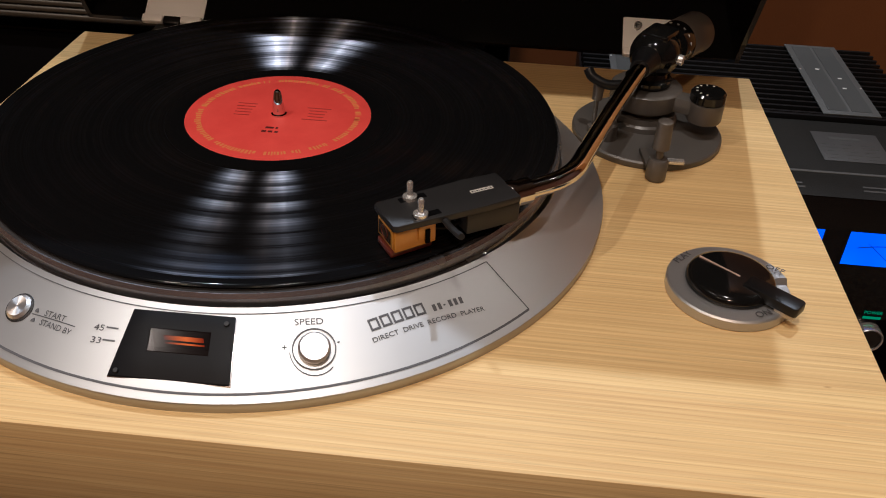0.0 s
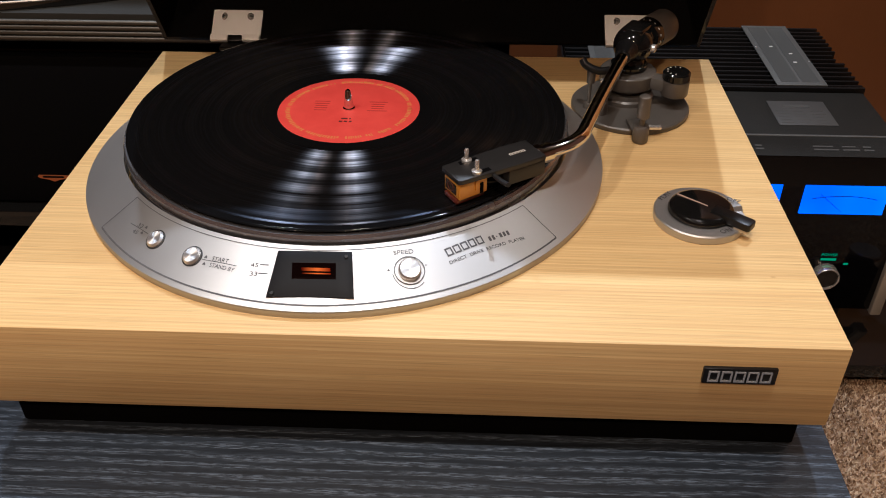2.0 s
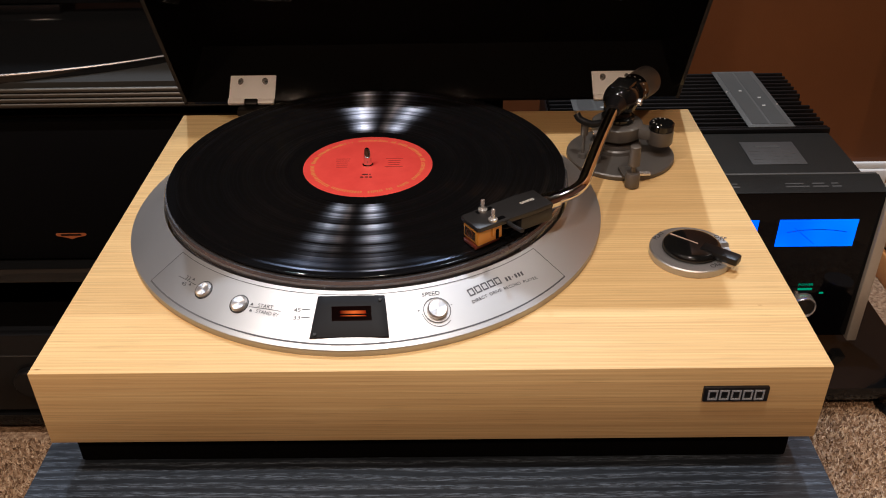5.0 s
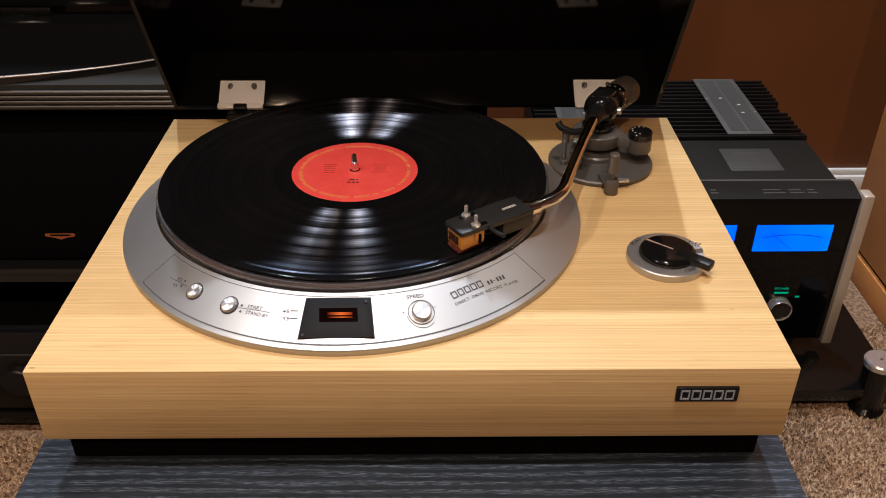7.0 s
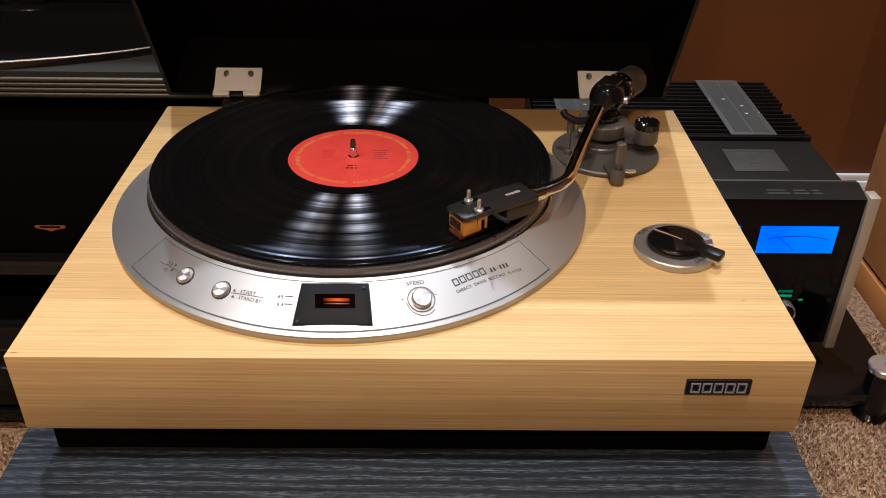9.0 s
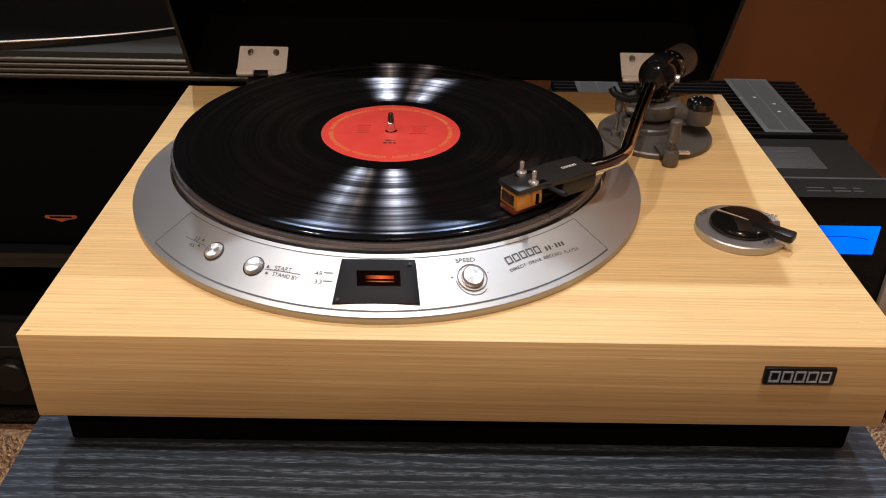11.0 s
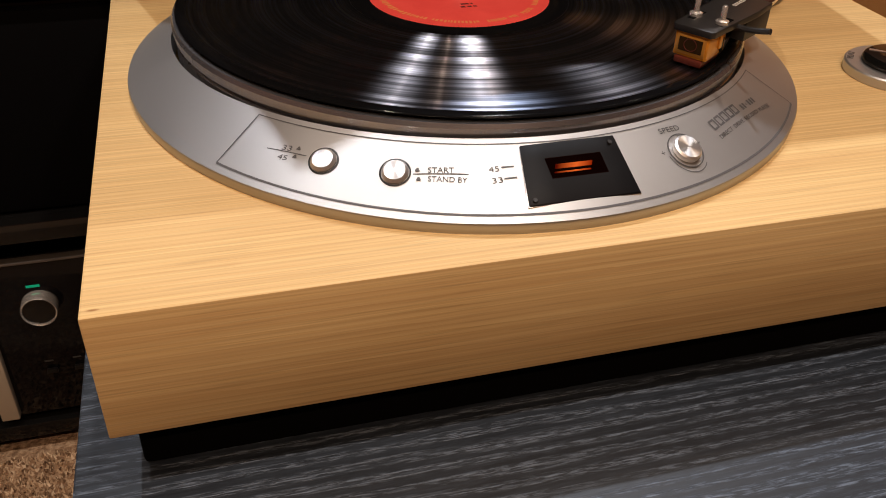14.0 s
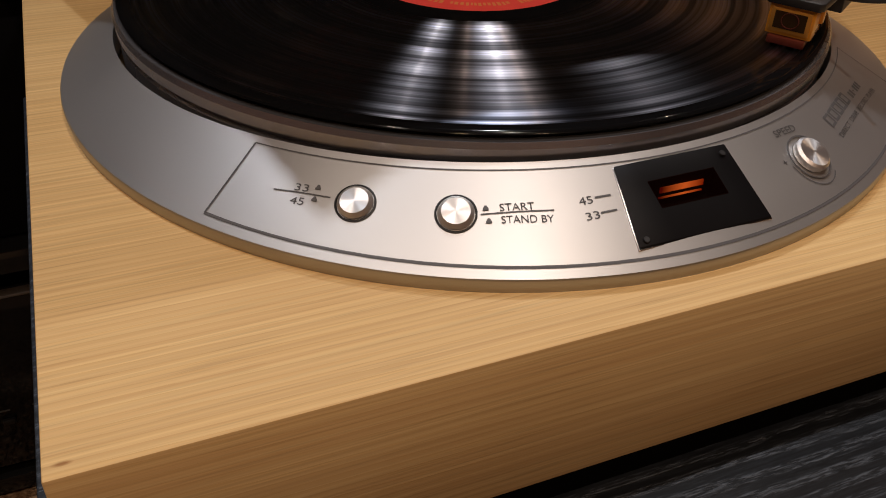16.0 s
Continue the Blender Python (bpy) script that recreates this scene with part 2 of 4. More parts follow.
def label_paper():
    m = mat("red_label_paper", (0.62, 0.045, 0.03), 0.55)
    n = noise_tex(m, coords(m), 60.0, 4, 0.6)
    r = ramp(m, n, [(0.35, (0.72, 0.060, 0.048)), (0.7, (0.80, 0.080, 0.064))])
    link(m, r, "Color", bsdf(m), "Base Color")
    return m


LABEL = label_paper()
LABEL_GOLD = mat("label_rim_print", (0.70, 0.25, 0.07), 0.55)
LABEL_INK = mat("label_ink", (0.10, 0.008, 0.006), 0.6)
LABEL_FAINT = mat("label_faint_ink", (0.36, 0.025, 0.018), 0.6)


def carpet_material():
    m = mat("carpet", (0.3, 0.2, 0.12), 0.95)
    a = noise_tex(m, coords(m), 150.0, 3, 0.65)
    b = noise_tex(m, coords(m), 9.0, 4, 0.6)
    r = ramp(m, a, [(0.30, (0.13, 0.075, 0.040)), (0.45, (0.31, 0.195, 0.115)), (0.58, (0.46, 0.32, 0.20)), (0.72, (0.60, 0.45, 0.31))])
    s = ramp(m, b, [(0.3, (0.75,)), (0.7, (1.0,))])
    c = mix_color(m, (r, "Color"), (s, "Color"), 0.8, "MULTIPLY")
    link(m, c, 2, bsdf(m), "Base Color")
    bump(m, a, "Fac", 0.9, 0.006)
    return m


def tuft_material():
    m = mat("carpet_tufts", (0.3, 0.2, 0.12), 0.95)
    g = m.node_tree.nodes.new("ShaderNodeNewGeometry")
    r = ramp(m, g, [(0.0, (0.13, 0.075, 0.042)), (0.35, (0.35, 0.225, 0.13)), (0.7, (0.54, 0.39, 0.25)), (1.0, (0.72, 0.57, 0.40))], "Random Per Island")
    link(m, r, "Color", bsdf(m), "Base Color")
    return m


CARPET = carpet_material()
TUFTS = tuft_material()


def wall_material(name, color, scale=220.0, strength=0.5):
    m = mat(name, color, 0.6)
    a = noise_tex(m, coords(m), scale, 3, 0.5)
    b = noise_tex(m, coords(m), 3.0, 4, 0.6)
    r = ramp(m, b, [(0.3, [c * 0.85 for c in color]), (0.7, [c * 1.1 for c in color])])
    link(m, r, "Color", bsdf(m), "Base Color")
    bump(m, a, "Fac", strength, 0.002)
    return m


WALL = wall_material("red_brown_paint", (0.125, 0.037, 0.004), 300.0, 0.12)
WALL_FAR = wall_material("red_brown_paint_side", (0.13, 0.045, 0.018))
CEILING = wall_material("ceiling_paint", (0.10, 0.088, 0.08), 120.0, 0.4)
RIBBED = brushed("bronze_grey_trim", (0.115, 0.108, 0.095), 0.50, (30, 600, 600), 0.05)
BOARD_GREY = wall_material("dark_grey_board", (0.019, 0.018, 0.0155), 300.0, 0.15)
bsdf(BOARD_GREY).inputs["Specular IOR Level"].default_value = 0.25
CHERRY = ash_wood("cherry_veneer", (0.68, 0.30, 0.085), (0.46, 0.175, 0.045), 0.5)
AMP_TOP = wall_material("charcoal_enamel", (0.013, 0.0125, 0.0105), 500.0, 0.2)
bsdf(AMP_TOP).inputs["Specular IOR Level"].default_value = 0.2
FIN = mat("anodised_black", (0.0035, 0.0035, 0.0035), 0.5, 0.2, 0.3)
STRIP = brushed("grey_printed_strip", (0.088, 0.088, 0.082), 0.5, (200, 200, 200), 0.05)
bsdf(STRIP).inputs["Metallic"].default_value = 0.2
STRIP_DARK = mat("grey_strip_panel", (0.050, 0.051, 0.047), 0.55)
PLATE = mat("dark_label_plate", (0.050, 0.049, 0.046), 0.45)
HANDLE = brushed("champagne_aluminium", (0.62, 0.55, 0.44), 0.42, (500, 500, 30), 0.05)
bsdf(HANDLE).inputs["Metallic"].default_value = 0.45
GLASS_BLACK = mat("black_glass_panel", (0.003, 0.003, 0.004), 0.06, 0.0, 0.22)
COPPER = mat("copper_emblem", (0.55, 0.17, 0.06), 0.35, 0.7)


def glow(name, color, strength):
    m = mat(name, (0.01, 0.01, 0.01), 0.3)
    bsdf(m).inputs["Specular IOR Level"].default_value = 0.1
    bsdf(m).inputs["Emission Color"].default_value = (*color, 1)
    bsdf(m).inputs["Emission Strength"].default_value = strength
    return m


def meter_glow():
    m = glow("blue_meter_light", (0.0, 0.10, 1.0), 1.6)
    n = noise_tex(m, coords(m), 14.0, 1, 0.5)
    r = ramp(m, n, [(0.30, (0.0, 0.09, 0.90)), (0.7, (0.003, 0.15, 1.0))])
    link(m, r, "Color", bsdf(m), "Emission Color")
    return m


METER = meter_glow()
METER_INK = mat("meter_ink", (0.0, 0.01, 0.12), 0.5)
GREEN = glow("green_legend", (0.0, 0.55, 0.25), 0.45)
NEON = glow("red_strobe_glow", (1.0, 0.16, 0.02), 1.9)
neon_ramp = ramp(NEON, node(NEON, "ShaderNodeTexGradient"), [(0.05, (0.10, 0.004, 0.0)), (0.55, (1.0, 0.20, 0.03)), (0.95, (0.30, 0.02, 0.0))], "Fac")
neon_map = coords(NEON, (58, 58, 58))
neon_map.inputs["Location"].default_value = (0.38, 0, 0)
link(NEON, neon_map, "Vector", [n for n in NEON.node_tree.nodes if n.bl_idname == "ShaderNodeTexGradient"][0], "Vector")
link(NEON, neon_ramp, "Color", bsdf(NEON), "Emission Color")
NEON_DIM = glow("dim_strobe_glow", (0.55, 0.03, 0.005), 0.012)
bsdf(NEON_DIM).inputs["Base Color"].default_value = (0.001, 0.001, 0.001, 1)
bsdf(NEON_DIM).inputs["Roughness"].default_value = 0.7

# ---- mesh helpers ----


def mesh_of(name, bm, material, smooth=40):
    me = bpy.data.meshes.new(name)
    bmesh.ops.recalc_face_normals(bm, faces=bm.faces[:])
    bm.to_mesh(me)
    bm.free()
    me.materials.append(material)
    if smooth:
        me.shade_smooth()
        me.set_sharp_from_angle(angle=radians(smooth))
    return me


def part(name, bm, material, parent, label="", at=None, smooth=40):
    me = bm if isinstance(bm, bpy.types.Mesh) else mesh_of(name, bm, material, smooth)
    ob = new(name, me)
    ob.parent = parent
    if at is not None:
        ob.matrix_basis = at
    return tagged(ob, label)


def thing(name, label, category, at=None, group="", kind=""):
    ob = new(name)
    ob.empty_display_size = 0.02
    if at is not None:
        ob.matrix_basis = at
    return tagged(ob, label, category, group, kind)


def solid(name, bm, material, label, category, kind="", at=None, smooth=40):
    ob = new(name, mesh_of(name, bm, material, smooth))
    if at is not None:
        ob.matrix_basis = at
    return tagged(ob, label, category, "", kind)


def box(x0, x1, y0, y1, z0, z1, bevel=0.0, seg=2, bm=None):
    b = bmesh.new()
    bmesh.ops.create_cube(b, size=1.0)
    for v in b.verts:
        v.co = Vector((x0 + (v.co.x + 0.5) * (x1 - x0), y0 + (v.co.y + 0.5) * (y1 - y0), z0 + (v.co.z + 0.5) * (z1 - z0)))
    if bevel:
        bmesh.ops.bevel(b, geom=b.edges[:], offset=bevel, segments=seg, affect="EDGES", profile=0.5)
    return merge(bm, b)


def merge(bm, b):
    if bm is None:
        return b
    tmp = bpy.data.meshes.new("tmp")
    b.to_mesh(tmp)
    b.free()
    bm.from_mesh(tmp)
    bpy.data.meshes.remove(tmp)
    return bm


def lathe(profile, seg=48, bm=None, m=None, closed=False):
    """A body turned about z from (radius, height) pairs."""
    b = bmesh.new()
    rings = []
    for r, z in profile:
        if r < 1e-6:
            rings.append([b.verts.new((0, 0, z))])
        else:
            rings.append([b.verts.new((r * math.cos(2 * math.pi * i / seg), r * math.sin(2 * math.pi * i / seg), z)) for i in range(seg)])
    pairs = list(zip(rings, rings[1:])) + ([(rings[-1], rings[0])] if closed else [])
    for p, q in pairs:
        for i in range(seg):
            j = (i + 1) % seg
            f = [p[i % len(p)], p[j % len(p)], q[j % len(q)], q[i % len(q)]]
            f = list(dict.fromkeys(f))
            if len(f) > 2:
                b.faces.new(f)
    if m is not None:
        bmesh.ops.transform(b, matrix=m, verts=b.verts[:])
    return merge(bm, b)


def tube(points, radius, seg=14, bm=None, radii=None):
    """A round bar along points, with flat ends."""
    b = bmesh.new()
    pts = [Vector(p) for p in points]
    rings, side = [], None
    for i, p in enumerate(pts):
        d = (pts[min(i + 1, len(pts) - 1)] - pts[max(i - 1, 0)]).normalized()
        if side is None:
            side = d.orthogonal().normalized()
        side = (side - d * side.dot(d)).normalized()
        up = d.cross(side)
        r = radii[i] if radii else radius
        rings.append([b.verts.new(p + (side * math.cos(2 * math.pi * k / seg) + up * math.sin(2 * math.pi * k / seg)) * r) for k in range(seg)])
    for p, q in zip(rings, rings[1:]):
        for k in range(seg):
            b.faces.new((p[k], p[(k + 1) % seg], q[(k + 1) % seg], q[k]))
    b.faces.new(rings[0][::-1])
    b.faces.new(rings[-1])
    return merge(bm, b)


def prism(outline, z0, z1, bm=None, bevel=0.0):
    """A plate with the given outline."""
    b = bmesh.new()
    low = [b.verts.new((x, y, z0)) for x, y in outline]
    high = [b.verts.new((x, y, z1)) for x, y in outline]
    n = len(outline)
    b.faces.new(low[::-1])
    b.faces.new(high)
    for i in range(n):
        b.faces.new((low[i], low[(i + 1) % n], high[(i + 1) % n], high[i]))
    if bevel:
        bmesh.ops.bevel(b, geom=b.edges[:], offset=bevel, segments=2, affect="EDGES", profile=0.5)
    return merge(bm, b)


def smooth_path(points, n=8):
    """Points along a Catmull-Rom curve."""
    p = [Vector(q) for q in points]
    p = [p[0] * 2 - p[1]] + p + [p[-1] * 2 - p[-2]]
    out = []
    for i in range(1, len(p) - 2):
        for k in range(n):
            t = k / n
            a, b, c, d = p[i - 1 : i + 3]
            out.append(0.5 * (2 * b + (c - a) * t + (2 * a - 5 * b + 4 * c - d) * t * t + (3 * b - a - 3 * c + d) * t**3))
    return out + [p[-2]]


def lettering(name, words, size, material, parent, m, spread=1.0, align="LEFT", width=0.0):
    cu = bpy.data.curves.new(name, "FONT")
    cu.body, cu.size, cu.extrude, cu.space_character = words, size, 0.00008, spread
    cu.align_x = align
    cu.resolution_u = 3
    ob = bpy.data.objects.new(name, cu)
    scene.collection.objects.link(ob)
    bpy.context.view_layer.update()
    me = bpy.data.meshes.new_from_object(ob.evaluated_get(bpy.context.evaluated_depsgraph_get()))
    bpy.data.objects.remove(ob)
    bpy.data.curves.remove(cu)
    if width:
        xs = [v.co.x for v in me.vertices]
        k = width / (max(xs) - min(xs))
        me.transform(Matrix.Diagonal((k, 1, 1, 1)))
    me.materials.clear()
    me.materials.append(material)
    return part(name, me, material, parent, at=m)


# ---- the room ----
FLOOR, WALL_Y, CEIL = -0.52, 0.96, 1.90
solid("floor", box(-2.6, 2.6, -3.2, WALL_Y + 0.1, FLOOR - 0.1, FLOOR), CARPET, "speckled beige and brown carpet floor", "carpet", "structure", smooth=0)
solid("wall_north", box(-2.6, 2.6, WALL_Y, WALL_Y + 0.1, FLOOR, CEIL), WALL, "dark red-brown painted textured wall", "wall", "structure", smooth=0)
solid("wall_south", box(-2.6, 2.6, -3.3, -3.2, FLOOR, CEIL), WALL_FAR, "dark red-brown painted wall", "wall", "structure", smooth=0)
solid("wall_west", box(-2.7, -2.6, -3.2, WALL_Y, FLOOR, CEIL), WALL_FAR, "dark red-brown painted wall", "wall", "structure", smooth=0)
solid("wall_east", box(2.6, 2.7, -3.2, WALL_Y, FLOOR, CEIL), WALL_FAR, "dark red-brown painted wall", "wall", "structure", smooth=0)
solid("ceiling", box(-2.7, 2.7, -3.3, WALL_Y + 0.1, CEIL, CEIL + 0.1), CEILING, "taupe painted ceiling", "ceiling", "structure", smooth=0)
b = box(-2.6, 2.6, WALL_Y - 0.014, WALL_Y, FLOOR, FLOOR + 0.036, 0.003)
solid("baseboard", box(-2.6, 2.6, WALL_Y - 0.009, WALL_Y, FLOOR + 0.036, FLOOR + 0.050, 0.003, bm=b), WHITE_PAINT, "white painted baseboard along the wall", "baseboard", "structure")


def carpet_tufts(x0, x1, y0, y1, n):
    rng = np.random.default_rng(4)
    x, y = rng.uniform(x0, x1, n), rng.uniform(y0, y1, n)
    a, h, w = rng.uniform(0, 6.28, n), rng.uniform(0.002, 0.0065, n), rng.uniform(0.0016, 0.0034, n)
    lean = rng.normal(0, 0.0022, (n, 2))
    v = np.zeros((n, 4, 3))
    for k in range(3):
        v[:, k, 0], v[:, k, 1], v[:, k, 2] = x + w * np.cos(a + 2.1 * k), y + w * np.sin(a + 2.1 * k), FLOOR - 0.001
    v[:, 3, 0], v[:, 3, 1], v[:, 3, 2] = x + lean[:, 0], y + lean[:, 1], FLOOR + h
    base = 4 * np.arange(n)[:, None]
    f = np.concatenate([base + np.array(t) for t in ((0, 1, 3), (1, 2, 3), (2, 0, 3))])
    me = bpy.data.meshes.new("carpet_pile")
    me.from_pydata(v.reshape(-1, 3).tolist(), [], f.tolist())
    me.materials.append(TUFTS)
    return tagged(new("carpet_pile", me), "short speckled beige and brown carpet pile", "carpet", "", "stuff")


carpet_tufts(0.28, 0.98, -0.36, 0.50, 90000)
carpet_tufts(-0.72, -0.19, -0.36, 0.26, 45000)

# ---- the stand ----
SX0, SX1, STOP = -0.211, 0.305, -0.088
stand = thing("stand", "black ash-grain wooden equipment stand under the turntable", "stand", pose(0, 0, FLOOR))
up = pose(0, 0, -FLOOR)
part("top_board", box(SX0, SX1, -0.46, 0.20, STOP - 0.022, STOP, 0.0012), BLACK_ASH, stand, "black ash-grain board", up)
part("side_panel", box(SX0 + 0.002, SX0 + 0.02, -0.455, 0.198, FLOOR, STOP - 0.0225, 0.001), BLACK_ASH, stand, at=up)
part("side_panel", box(SX1 - 0.02, SX1 - 0.002, -0.455, 0.198, FLOOR, STOP - 0.0225, 0.001), BLACK_ASH, stand, at=up)
part("back_panel", box(SX0 + 0.0205, SX1 - 0.0205, 0.18, 0.196, FLOOR, STOP - 0.0225), BLACK_ASH, stand, at=up)
part("front_panel", box(SX0 + 0.0205, SX1 - 0.0205, -0.453, -0.437, FLOOR, STOP - 0.0225), BLACK_ASH, stand, at=up)

# ---- the turntable ----
PX0, PX1, PY0, PY1, PBOT = -0.1915, 0.2905, -0.2028, 0.170, -0.0575
table = thing("turntable", "direct-drive turntable with pale ash plinth and raised smoked cover", "turntable", pose(0, 0, STOP))
T = pose(0, 0, -STOP)


def tpart(name, bm, material, label="", parent=None, smooth=40, at=None):
    """A part of the turntable, given in world places."""
    return part(name, bm, material, parent or table, label, (T if parent is None else Matrix()) @ (at or Matrix()), smooth)


plinth = tpart("plinth", box(PX0, PX1, PY0, PY1, PBOT, 0.0, 0.0008, 2), WOOD, "pale ash veneer plinth with straight grain")
tpart("base", box(PX0 + 0.008, PX1 - 0.008, PY0 + 0.013, PY1 - 0.012, STOP + 0.0005, PBOT - 0.0002, 0.002), BASE_BLACK, "matt black recessed base")

# motor housing: a shallow cone with an off-centre well for the platter
CY, RIM, SLOPE = -0.0120, 0.1780, 0.55


def cone_z(x, y):
    return 0.0058 + (0.1765 - math.hypot(x, y - CY)) * SLOPE


def housing_mesh(kinds):
    b = bmesh.new()
    seg, rows = 160, []
    for kind in kinds:
        ring = []
        for i in range(seg):
            a = 2 * math.pi * i / seg
            c, s = math.cos(a), math.sin(a)
            if kind == 0:
                p = (RIM - 0.0006, 0.0)
            elif kind == 1:
                p = (RIM, 0.0042)
            elif kind == 2:
                p = (RIM - 0.0003, 0.0051)
            elif kind == 3:
                p = (RIM - 0.0015, 0.0058)
            if kind < 4:
                ring.append(b.verts.new((p[0] * c, CY + p[0] * s, p[1])))
            else:
                x, y = 0.1546 * c, 0.1546 * s
                z = cone_z(x, y)
                ring.append(b.verts.new((x, y, z if kind == 4 else 0.004)))
        rows.append(ring)
    for p, q in zip(rows, rows[1:]):
        for i in range(seg):
            b.faces.new((p[i], p[(i + 1) % seg], q[(i + 1) % seg], q[i]))
    return b


housing = tpart("motor_housing", housing_mesh((2, 3, 4, 5)), SATIN, "satin silver conical motor housing", smooth=30)

tpart("housing_rim", housing_mesh((0, 1, 2)), RIM_METAL, "polished rim of the housing", parent=housing, smooth=30)


def on_cone(x, y, turn=0.0, lift=0.0):
    """A frame that lies on the housing's slope at x, y, its x axis along the rim, then turned."""
    rx, ry = x, y - CY
    r = math.hypot(rx, ry)
    n = Vector((SLOPE * rx / r, SLOPE * ry / r, 1)).normalized()
    tangent = Vector((-ry / r, rx / r, 0))
    tangent = (Matrix.Rotation(radians(turn), 3, n) @ tangent).normalized()
    other = n.cross(tangent)
    m = Matrix((tangent, other, n)).transposed().to_4x4()
    return Matrix.Translation(Vector((x, y, cone_z(x, y))) + n * lift) @ m


def cone_line(points, width, name, material=INK, lift=0.00025):
    """A thin printed line that follows the housing's slope."""
    b = bmesh.new()
    rows = []
    for i, (x, y) in enumerate(points):
        x2, y2 = points[min(i + 1, len(points) - 1)]
        x1, y1 = points[max(i - 1, 0)]
        d = Vector((x2 - x1, y2 - y1)).normalized() * width / 2
        rows.append([b.verts.new((x - d.y, y + d.x, cone_z(x - d.y, y + d.x) + lift)), b.verts.new((x + d.y, y - d.x, cone_z(x + d.y, y - d.x) + lift))])
    for p, q in zip(rows, rows[1:]):
        b.faces.new((p[0], p[1], q[1], q[0]))
    return tpart(name, b, material, parent=housing, smooth=0)


def arc(r, a0, a1, cy, n=40):
    """Angles in degrees from the front, to the right."""
    return [(r * math.sin(radians(a0 + (a1 - a0) * i / n)), cy - r * math.cos(radians(a0 + (a1 - a0) * i / n))) for i in range(n + 1)]


def straight(p, q, n=6):
    return [(p[0] + (q[0] - p[0]) * i / n, p[1] + (q[1] - p[1]) * i / n) for i in range(n + 1)]


cone_line(arc(0.1745, -53.3, 53.3, CY), 0.0009, "panel_line")
cone_line(arc(0.1572, -49.4, 49.4, 0.0), 0.0004, "panel_line")
ul, pl = arc(0.1572, -49.4, 49.4, 0.0)[0], arc(0.1745, -53.3, 53.3, CY)[0]
cone_line(straight(ul, pl), 0.0006, "panel_line")
cone_line(straight((-ul[0], ul[1]), (-pl[0], pl[1])), 0.0006, "panel_line")

# stroboscope window
quad = [(-0.0199, -0.1578), (-0.0235, -0.1825), (0.0251, -0.1821), (0.0218, -0.1574)]


def cone_plate(outline, low, high, bevel=0.0):
    b = bmesh.new()
    lo = [b.verts.new((x, y, cone_z(x, y) + low)) for x, y in outline]
    hi = [b.verts.new((x, y, cone_z(x, y) + high)) for x, y in outline]
    n = len(outline)
    b.faces.new(lo[::-1])
    b.faces.new(hi)
    for i in range(n):
        b.faces.new((lo[i], lo[(i + 1) % n], hi[(i + 1) % n], hi[i]))
    if bevel:
        bmesh.ops.bevel(b, geom=b.edges[:], offset=bevel, segments=2, affect="EDGES", profile=0.5)
    return b


def shrink(outline, k):
    cx, cy = sum(p[0] for p in outline) / 4, sum(p[1] for p in outline) / 4
    return [(cx + (x - cx) * k, cy + (y - cy) * k) for x, y in outline]


inner = [(-0.0112, -0.1645), (-0.0104, -0.1728), (0.0142, -0.1726), (0.0134, -0.1642)]


def pierce(bm, outline):
    """Cuts an upright hole with the given outline through a sheet or plate."""
    bm.normal_update()
    n = len(outline)
    for i in range(n):
        (x0, y0), (x1, y1) = outline[i], outline[(i + 1) % n]
        bmesh.ops.bisect_plane(bm, geom=bm.verts[:] + bm.edges[:] + bm.faces[:], plane_co=(x0, y0, 0), plane_no=(y1 - y0, x0 - x1, 0))
    bm.normal_update()
    gone = []
    for f in bm.faces:
        c = f.calc_center_median()
        if abs(f.normal.z) > 0.2 and all((q[0] - p[0]) * (c.y - p[1]) - (q[1] - p[1]) * (c.x - p[0]) > 0 for p, q in zip(outline, outline[1:] + outline[:1])):
            gone.append(f)
    bmesh.ops.delete(bm, geom=gone, context="FACES")
    return bm


def pierce_part(ob, outline):
    bm = bmesh.new()
    bm.from_mesh(ob.data)
    bm.normal_update()
    pierce(bm, outline)
    bm.to_mesh(ob.data)
    bm.free()


def cone_well(outline, depth):
    """An open box let into the housing's slope."""
    b = bmesh.new()
    top = [b.verts.new((x, y, cone_z(x, y) + 0.0009)) for x, y in outline]
    low = [b.verts.new((x, y, cone_z(x, y) - depth)) for x, y in outline]
    for i in range(4):
        b.faces.new((top[i], top[(i + 1) % 4], low[(i + 1) % 4], low[i]))
    b.faces.new(low)
    return b


pierce_part(housing, inner)
pane_window = tpart("strobe_window", cone_plate(quad, -0.002, 0.0012, 0.0004), WINDOW_BLACK, "black strobe window", parent=housing)
tpart("window_frame", pierce(cone_plate(shrink(quad, 1.012), -0.002, 0.0006, 0.0002), inner), SATIN_WARM, "thin metal frame", parent=housing)
pierce_part(pane_window, inner)
tpart("strobe_well", cone_well(inner, 0.0092), NEON_DIM, "dark recess under the window", parent=housing, smooth=0)
back = cone_z(0.0, -0.1643)
for low, high in ((0.0026, 0.0046), (0.0062, 0.0067)):
    tpart("strobe_glow", box(-0.0062, 0.0100, -0.1652, -0.1646, back - high, back - low, 0.0001), NEON, "glowing red strobe light", parent=housing, smooth=0)
tpart("window_pane", cone_plate(shrink(inner, 0.99), 0.0003, 0.0007), TINTED, "dark tinted pane", parent=housing)
for x, y in ((0.0188, -0.1601), (-0.0204, -0.1803)):
    tpart("window_screw", lathe([(0, 0.0003), (0.0009, 0.0003), (0.0011, 0), (0.0011, -0.0005)], 16), RUBBER, parent=housing, at=on_cone(x, y, 0, 0.0014))


